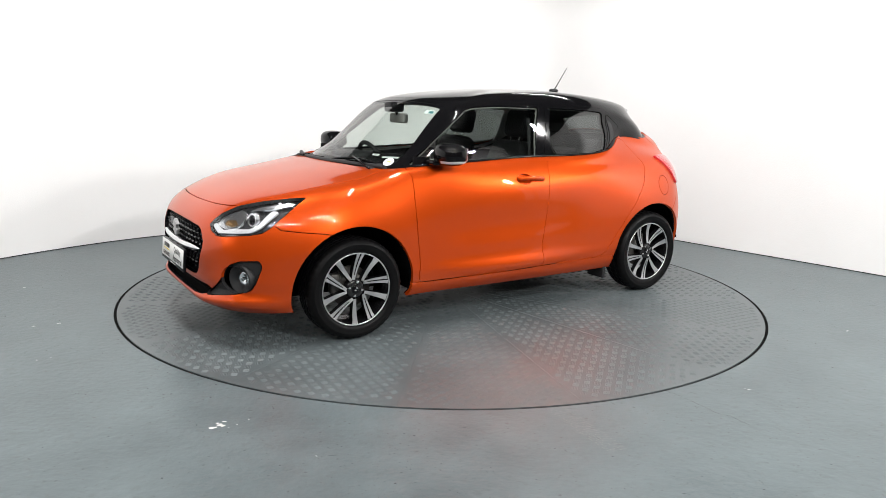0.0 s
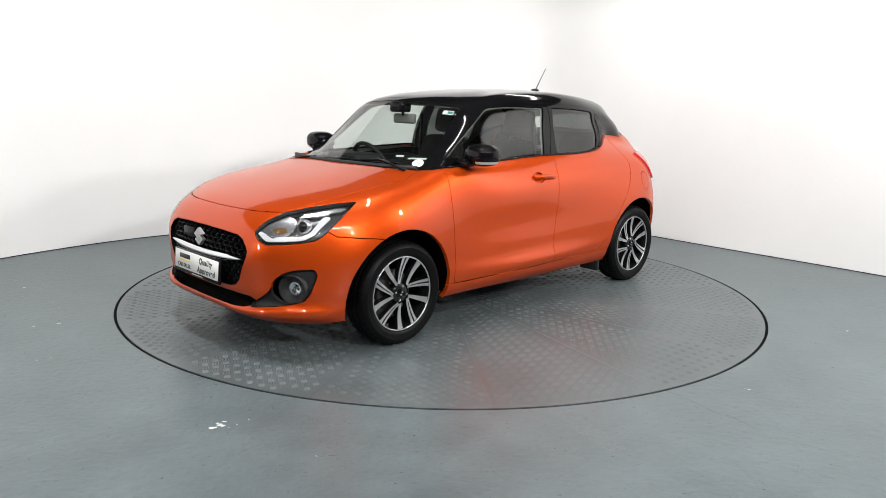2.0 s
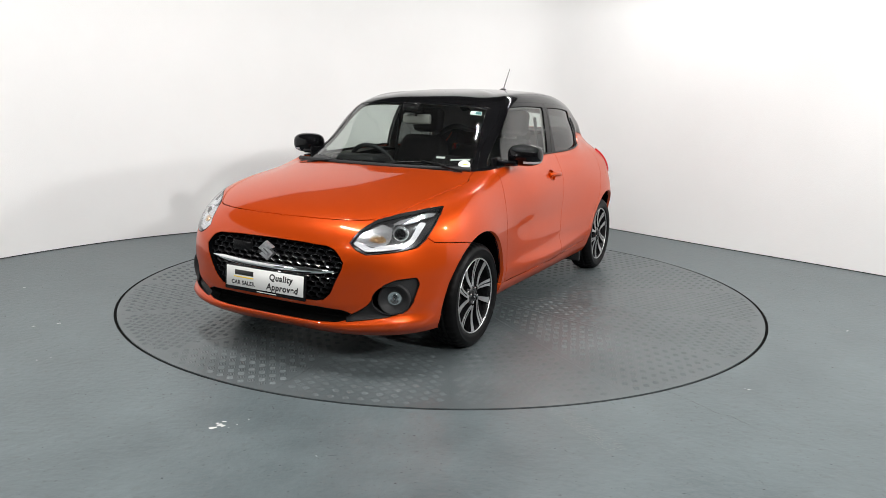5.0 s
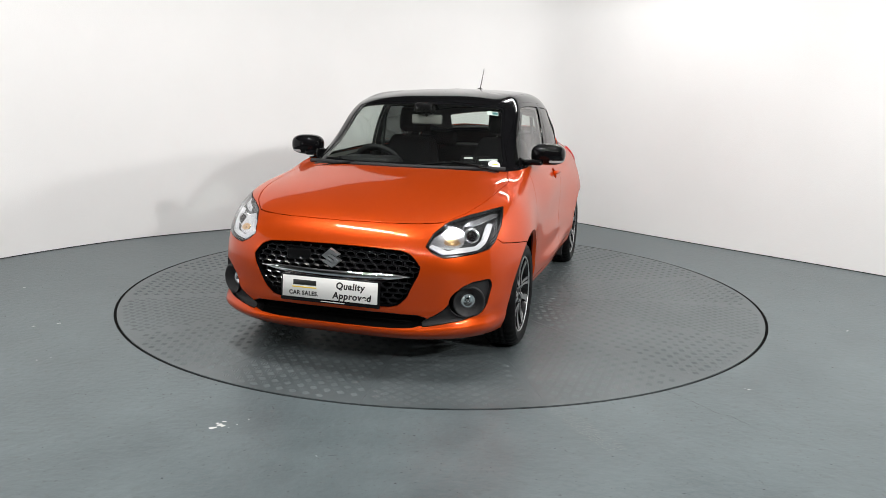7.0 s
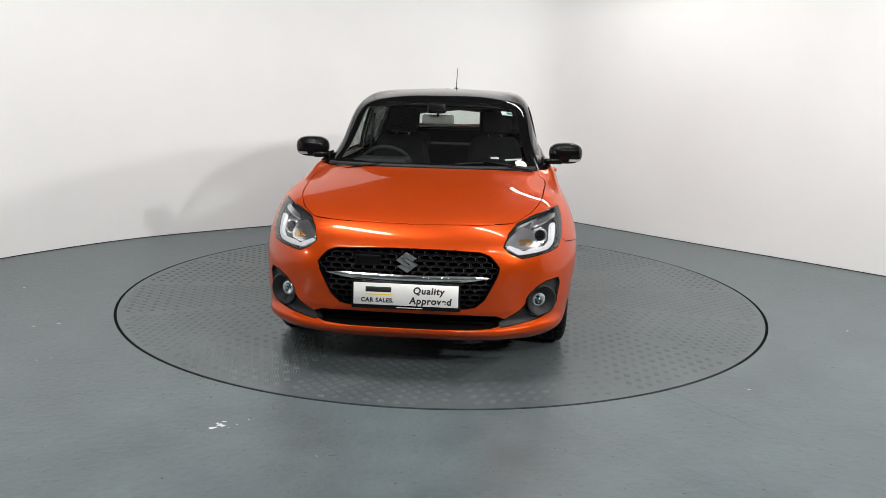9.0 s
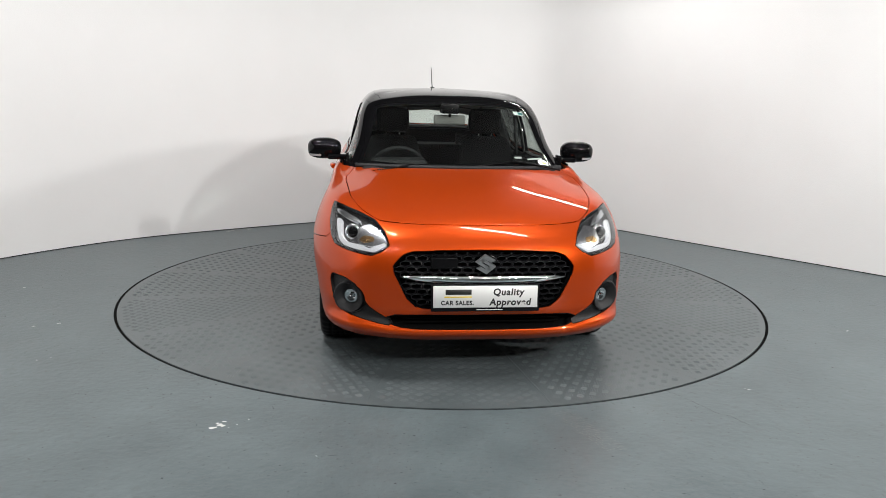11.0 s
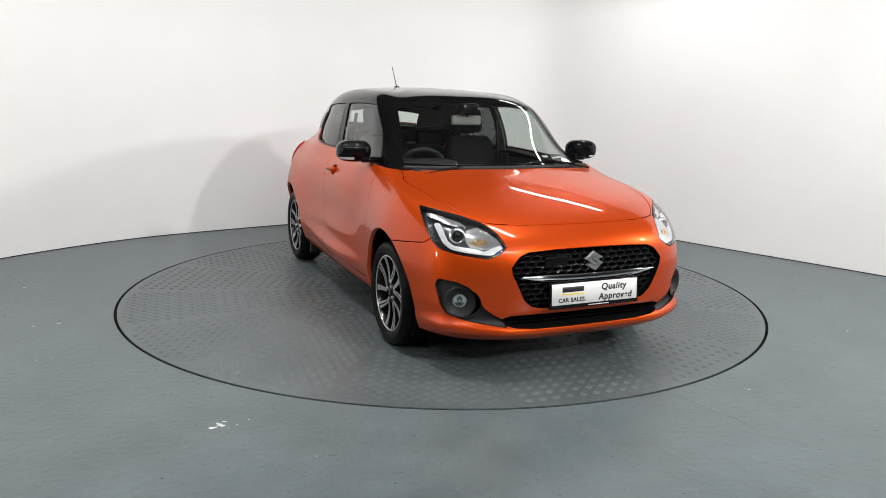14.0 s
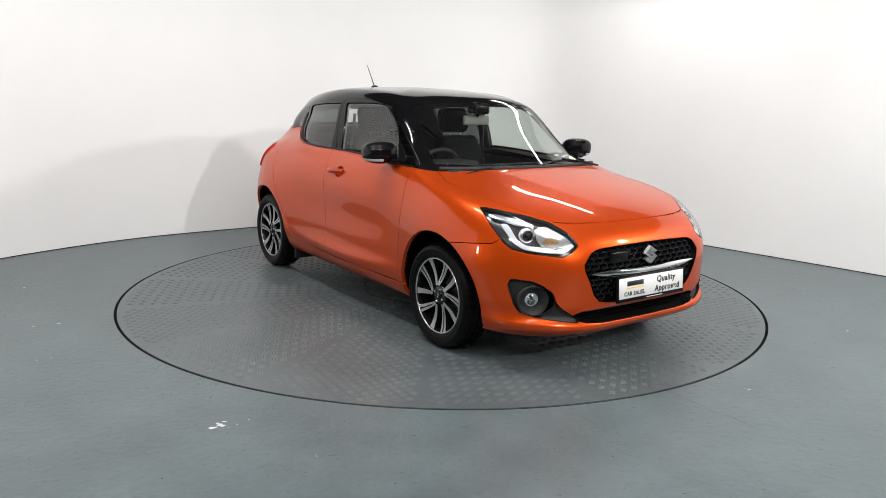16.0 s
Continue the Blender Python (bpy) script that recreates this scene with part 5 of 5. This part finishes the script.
# ---------------------------------------------------------------- doors' details, mirrors
for side, door in ((1, front_doors[0]), (-1, front_doors[1])):
    cup = body_cut["handle_cup"]
    mesh_part("handle_cup", panel_mesh("handle_cup", body_skin, cup, M_paint, lift=-0.016, inset=0, depth=0.002, side=side), door)
    mesh_part("cup_edge", wall_mesh("cup_edge", body_skin, cup, -0.0003, 0.018, M_paint, side), door)
    pts = []
    for k in range(9):
        t = k / 8
        xx = 0.055 - 0.215 * t
        p, n = body_skin.at([body_skin.cast("side", xx, 0.893 - 0.006 * t)])
        pts.append(tuple((p[0] + n[0] * (0.004 + 0.020 * math.sin(math.pi * min(1, max(0, t * 1.04))) ** 0.6)) * (1, side, 1)))
    bm = rod(pts, 0.0135, 12)
    for v in bm.verts:
        v.co.z = 0.891 + (v.co.z - 0.891) * 1.15
    part("handle", bm, M_paint, door, "body-coloured pull handle")
    # belt moulding along the window
    pts = []
    for xx in np.linspace(0.80, -0.83, 30):
        p, n = body_skin.at([Vector((body_skin.near(xx, 0.70, 1.022 - 0.043 * xx).x, body_skin.vmax))])
        pts.append(tuple((p[0] + np.array((0, 0.002, 0.002))) * (1, side, 1)))
    part("belt_moulding", rod(pts, 0.007, 8), M_black_satin, door, "thin black window moulding")

    mir = part("door_mirror", blob(0.612, side * 0.842, 1.066, 0.090, 0.108, 0.068, 0.74), M_black_gloss, car, "glossy black door mirror")
    part("mirror_arm", soft_box(0.655, side * 0.755, 1.016, 0.12, 0.13, 0.034, 0.014), M_black_gloss, mir)
    part("mirror_glass", soft_box(0.5285, side * 0.842, 1.068, 0.010, 0.120, 0.074, 0.003, 2), M_chrome, mir, "mirror glass")
    bm = blob(0.612, side * 0.842, 1.066, 0.0912, 0.1092, 0.0692, 0.74, 56, 32)
    bmesh.ops.delete(bm, geom=[v for v in bm.verts if not (1.016 < v.co.z < 1.034 and v.co.y * side > 0.855 and v.co.x > 0.53)], context="VERTS")
    part("indicator_strip", bm, M_white_led, mir, "clear indicator strip")
    part("corner_sail", soft_box(0.725, side * 0.690, 1.018, 0.12, 0.012, 0.06, 0.004), M_black_satin, mir)

    uv = rounded([cabin_skin.cast("side", *p) for p in ((-.893, 1.10), (-.918, 1.27), (-.955, 1.235), (-.945, 1.15))], 0.01, 0.4)
    mesh_part("hidden_handle", panel_mesh("hidden_handle", cabin_skin, patch(cabin_skin, uv), M_trim, lift=0.008, inset=0, depth=0.008, side=side), inserts[0 if side > 0 else 1], "black grained hidden door handle")

# wipers, aerial
for name, a, b, side in (("wiper", (1.065, -.53, .985), (1.055, -.02, 1.0), 0), ("wiper", (1.06, .08, .985), (.93, .56, 1.0), 0)):
    pts, arm = [], []
    for k in range(13):
        t = k / 12
        q = [a[i] + (b[i] - a[i]) * t for i in range(3)]
        z = 0.992 + 0.026 * math.sin(math.pi * t)
        uv = cabin_skin.near(q[0], abs(q[1]), z)
        p, n = cabin_skin.at([uv])
        s = 1 if q[1] >= 0 else -1
        pts.append(tuple((p[0] + n[0] * 0.014) * (1, s, 1)))
    w = part(name, rod(pts, 0.008, 6), M_black_satin, car, "black windscreen wiper")
    mid = Vector(pts[6])
    root = mid + Vector((0.05, 0.30 if a[1] > 0 else -0.30, -0.035)) * (1 if a[1] > 0 else 1)
    part("wiper_arm", rod([mid + Vector((0.012, 0, 0.012)), mid.lerp(root, 0.5) + Vector((0.01, 0, 0.012)), root], 0.007, 6), M_black_satin, w)
cowl = [(1.085 - 0.10 * (y / 0.66) ** 2 * 1.3, y, 0.988) for y in np.linspace(-0.64, 0.64, 25)]
part("cowl_panel", rod(cowl, 0.014, 8), M_trim, car, "black plastic cowl")
aerial = part("aerial", blob(-0.905, 0, 1.482, 0.045, 0.022, 0.014, 0.9), M_trim, car, "black roof aerial")
part("whip", rod([(-0.912, 0, 1.488), (-0.97, 0, 1.572), (-1.032, 0, 1.660)], 0.0042, 8, 0.55), M_trim, aerial)
u0 = body_skin.near(-0.90, 0.68, 1.09).x
for s in (1, -1):
    pts = []
    for k in range(30):
        p, n = body_skin.at([Vector((u0 + (body_skin.umax - u0) * k / 29, body_skin.vmax - 0.012))])
        pts.append(tuple((p[0] - n[0] * 0.030 - np.array((0, 0, 0.004))) * (1, s, 1)))
    part("rear_trim", rod(pts, 0.024, 8), M_trim, car, "dark inner trim below the rear windows")
# rear spoiler lip
bm = bmesh.new()
rows = []
for k in range(31):
    y = -0.47 + 0.94 * k / 30
    f = abs(y) / 0.47
    x = -1.52 + 0.27 * f ** 2.4
    e = 0.030 * f ** 4
    rows.append([bm.verts.new(v) for v in ((x + 0.30, y * 0.97, 1.405 - 0.016 * f ** 2 - e), (x + 0.10, y * 0.98, 1.388 - 0.016 * f ** 2 - e), (x, y * 0.97, 1.362 - 0.012 * f ** 2 - e), (x + 0.01, y * 0.97, 1.345 - 0.01 * f ** 2 - e), (x + 0.20, y * 0.95, 1.325 - e))])
for p, q in zip(rows, rows[1:]):
    for i in range(4):
        bm.faces.new((p[i], p[i + 1], q[i + 1], q[i])).smooth = True
bm.faces.new(rows[0])
bm.faces.new(rows[-1][::-1])
bmesh.ops.recalc_face_normals(bm, faces=bm.faces[:])
part("spoiler", bm, M_black_gloss, car, "glossy black roof spoiler")

# ---------------------------------------------------------------- stickers on the windscreen
def screen_patch(name, pts, material, label, lift=-0.010, sm=0.0):
    uv = rounded([cabin_skin.near(*p) for p in pts], 0.01, sm)
    return mesh_part(name, panel_mesh(name, cabin_skin, patch(cabin_skin, uv, 0.02), material, lift=lift, inset=0, depth=0.0005), windscreen, label)


ex, ez = Vector((-0.30, 0.95, 0.0)).normalized(), Vector((-0.62, -0.2, 0.78)).normalized()
disc = Vector((0.894, 0.561, 1.037))
screen_patch("tax_disc", [tuple(disc + ex * 0.037 * math.cos(k * .524) + ez * 0.037 * math.sin(k * .524)) for k in range(12)], M_sticker, "round pale paper disc", -0.0012, 1.0)
screen_patch("disc_print", [tuple(disc + ex * (0.004 + 0.020 * math.cos(k * .785)) + ez * 0.006 * math.sin(k * .785)) for k in range(8)], M_yellow, "faint print", -0.0006)
q = Vector((0.531, 0.453, 1.321))
screen_patch("sticker", [tuple(q + ex * a + ez * b) for a, b in ((-.037, -.018), (.037, -.018), (.037, .018), (-.037, .018))], M_sticker, "small white sticker")
screen_patch("sticker_band", [tuple(q + ex * a + ez * b) for a, b in ((-.002, -.013), (.034, -.013), (.034, .010), (-.002, .010))], M_teal, "dark teal print", -0.0092)
screen_patch("dealer_card", [(.878, .347, 1.069), (.80, .575, 1.068), (.87, .59, 1.005), (.965, .351, 1.012)], M_black_satin, "black card behind the screen", -0.016)
screen_patch("card_print", [(.882, .46, 1.062), (.822, .566, 1.062), (.832, .567, 1.054), (.890, .462, 1.054)], M_bar, "white line of print", -0.0135)
screen_patch("card_print", [(.892, .365, 1.060), (.872, .415, 1.060), (.885, .416, 1.050), (.902, .367, 1.050)], M_bar, "white line of print", -0.0135)

# ---------------------------------------------------------------- inside
bm = soft_box(0.80, 0, 0.86, 0.52, 1.26, 0.22, 0.07, 4)
for v in bm.verts:
    v.co.z += 0.05 * (v.co.x - 0.60)
dash = part("dashboard", bm, M_dash, car, "dark grey dashboard")
part("instrument_hood", soft_box(0.66, -0.36, 0.975, 0.24, 0.36, 0.07, 0.03, 3), M_dash, dash)
part("centre_screen", soft_box(0.60, 0.02, 0.885, 0.04, 0.24, 0.12, 0.01), M_black_gloss, dash)
part("cabin_floor", soft_box(-0.35, 0, 0.34, 2.2, 1.36, 0.10, 0.02), M_trim_dark, car)
part("bulkhead", soft_box(1.02, 0, 0.62, 0.10, 1.30, 0.50, 0.02), M_trim_dark, car)
wheel_m = Matrix.Translation((0.50, -0.355, 0.905)) @ pose(0, 0, 0, 0, 0, 0) @ Vector((-0.90, 0, 0.44)).to_track_quat("Y", "Z").to_matrix().to_4x4()
bm = lathe([(0.183 + 0.016 * math.cos(a), 0.016 * math.sin(a)) for a in (i * math.tau / 10 for i in range(11))], 48)
bmesh.ops.transform(bm, matrix=wheel_m, verts=bm.verts[:])
sw = part("steering_wheel", bm, M_dash, car, "dark leather steering wheel")
bm = soft_box(0, -0.01, 0, 0.16, 0.04, 0.13, 0.018, 3, wheel_m)
part("wheel_hub", bm, M_dash, sw)
for a, b in (((-.06, 0, 0), (-.18, 0, 0.01)), ((.06, 0, 0), (.18, 0, 0.01)), ((0, 0, -.05), (0, 0, -.18))):
    part("wheel_spoke", rod([wheel_m @ Vector(a), wheel_m @ Vector(b)], 0.014, 8), M_silver if a[2] == 0 else M_dash, sw)


def seat(x, y, w, back_top, lean):
    s = part("seat", soft_box(x + 0.20, y, 0.60, 0.52, w, 0.16, 0.06, 4), M_cloth, car, "dark cloth seat")
    m = Matrix.Translation((x, y, 0.62)) @ pose(0, 0, 0, 0, -lean, 0)
    h = back_top - 0.62
    bm = soft_box(0, 0, h / 2, 0.13, w, h, 0.055, 4)
    bmesh.ops.subdivide_edges(bm, edges=[e for e in bm.edges if abs(e.verts[0].co.z - e.verts[1].co.z) > h / 2], cuts=8)
    for v in bm.verts:
        v.co.y *= 1 - 0.62 * max(0, v.co.z / h - 0.45) ** 1.3
    bmesh.ops.transform(bm, matrix=m, verts=bm.verts[:])
    part("backrest", bm, M_cloth, s, "dark cloth backrest")
    return s, m, h


for y in (0.36, -0.36):
    s, m, h = seat(-0.09, y, 0.48, 1.14, 18)
    s2 = m @ pose(0, 0, h + 0.125, 0, 6, 0)
    bm = soft_box(0, 0, 0, 0.10, 0.25, 0.19, 0.04, 4, s2)
    part("headrest", bm, M_cloth, s, "dark cloth headrest")
    for dy in (-0.05, 0.05):
        part("headrest_post", rod([m @ Vector((0, dy, h - 0.02)), m @ Vector((0, dy, h + 0.06))], 0.006, 8), M_chrome, s)
s, m, h = seat(-0.86, 0.0, 1.18, 1.02, 18)
for y in (0.34, -0.34):
    bm = soft_box(0, y, h + 0.06, 0.09, 0.24, 0.12, 0.035, 3, m)
    part("headrest", bm, M_cloth, s, "dark cloth headrest")
part("parcel_shelf", soft_box(-1.27, 0, 0.99, 0.36, 1.06, 0.03, 0.01), M_trim, car, "dark parcel shelf")
rv = part("rear_view_mirror", soft_box(0.49, -0.012, 1.258, 0.035, 0.215, 0.066, 0.014, 3), M_headliner, car, "grey rear-view mirror")
part("mirror_stem", rod([(0.50, -0.012, 1.28), (0.53, -0.012, 1.34)], 0.010, 8), M_black_satin, rv)
part("camera_housing", soft_box(0.525, -0.018, 1.335, 0.10, 0.125, 0.07, 0.018, 3), M_black_satin, car, "black camera housing on the screen")
for s in (1, -1):
    part("door_card", soft_box(0.30, s * 0.695, 0.76, 0.95, 0.03, 0.40, 0.012), M_dash, car, "dark door lining")
    part("door_card", soft_box(-0.50, s * 0.695, 0.77, 0.62, 0.03, 0.42, 0.012), M_dash, car, "dark door lining")
    part("seat_belt", rod([(-0.19, s * 0.575, 1.28), (-0.20, s * 0.60, 1.05), (-0.19, s * 0.62, 0.75)], 0.012, 6), M_trim, car, "dark seat belt")


# a thin cable lying on the plates beside the car
cable = tagged(part("cable", rod([(x, y, 0.005) for x, y in [(-0.513, -0.295), (-0.417, -0.426), (-0.237, -0.532), (-0.063, -0.588), (0.077, -0.562), (0.183, -0.501), (0.303, -0.471)]], 0.0028, 6), M_rubber, None), "thin black cable lying on the turntable", "cable")


def motions():
    rows, spin = [], []
    for i in range(33):
        s = i * 0.5
        a = TURN0 + RATE * s
        c, d = math.cos(radians(a)), math.sin(radians(a))
        rows.append((s, pose(c * CAR_X - d * CAR_Y, d * CAR_X + c * CAR_Y, 0.002, 0, 0, a)))
        spin.append((s, pose(0, 0, 0, 0, 0, a)))
    walk(car, rows)
    walk(table, spin)
    walk(cable, spin)


motions()
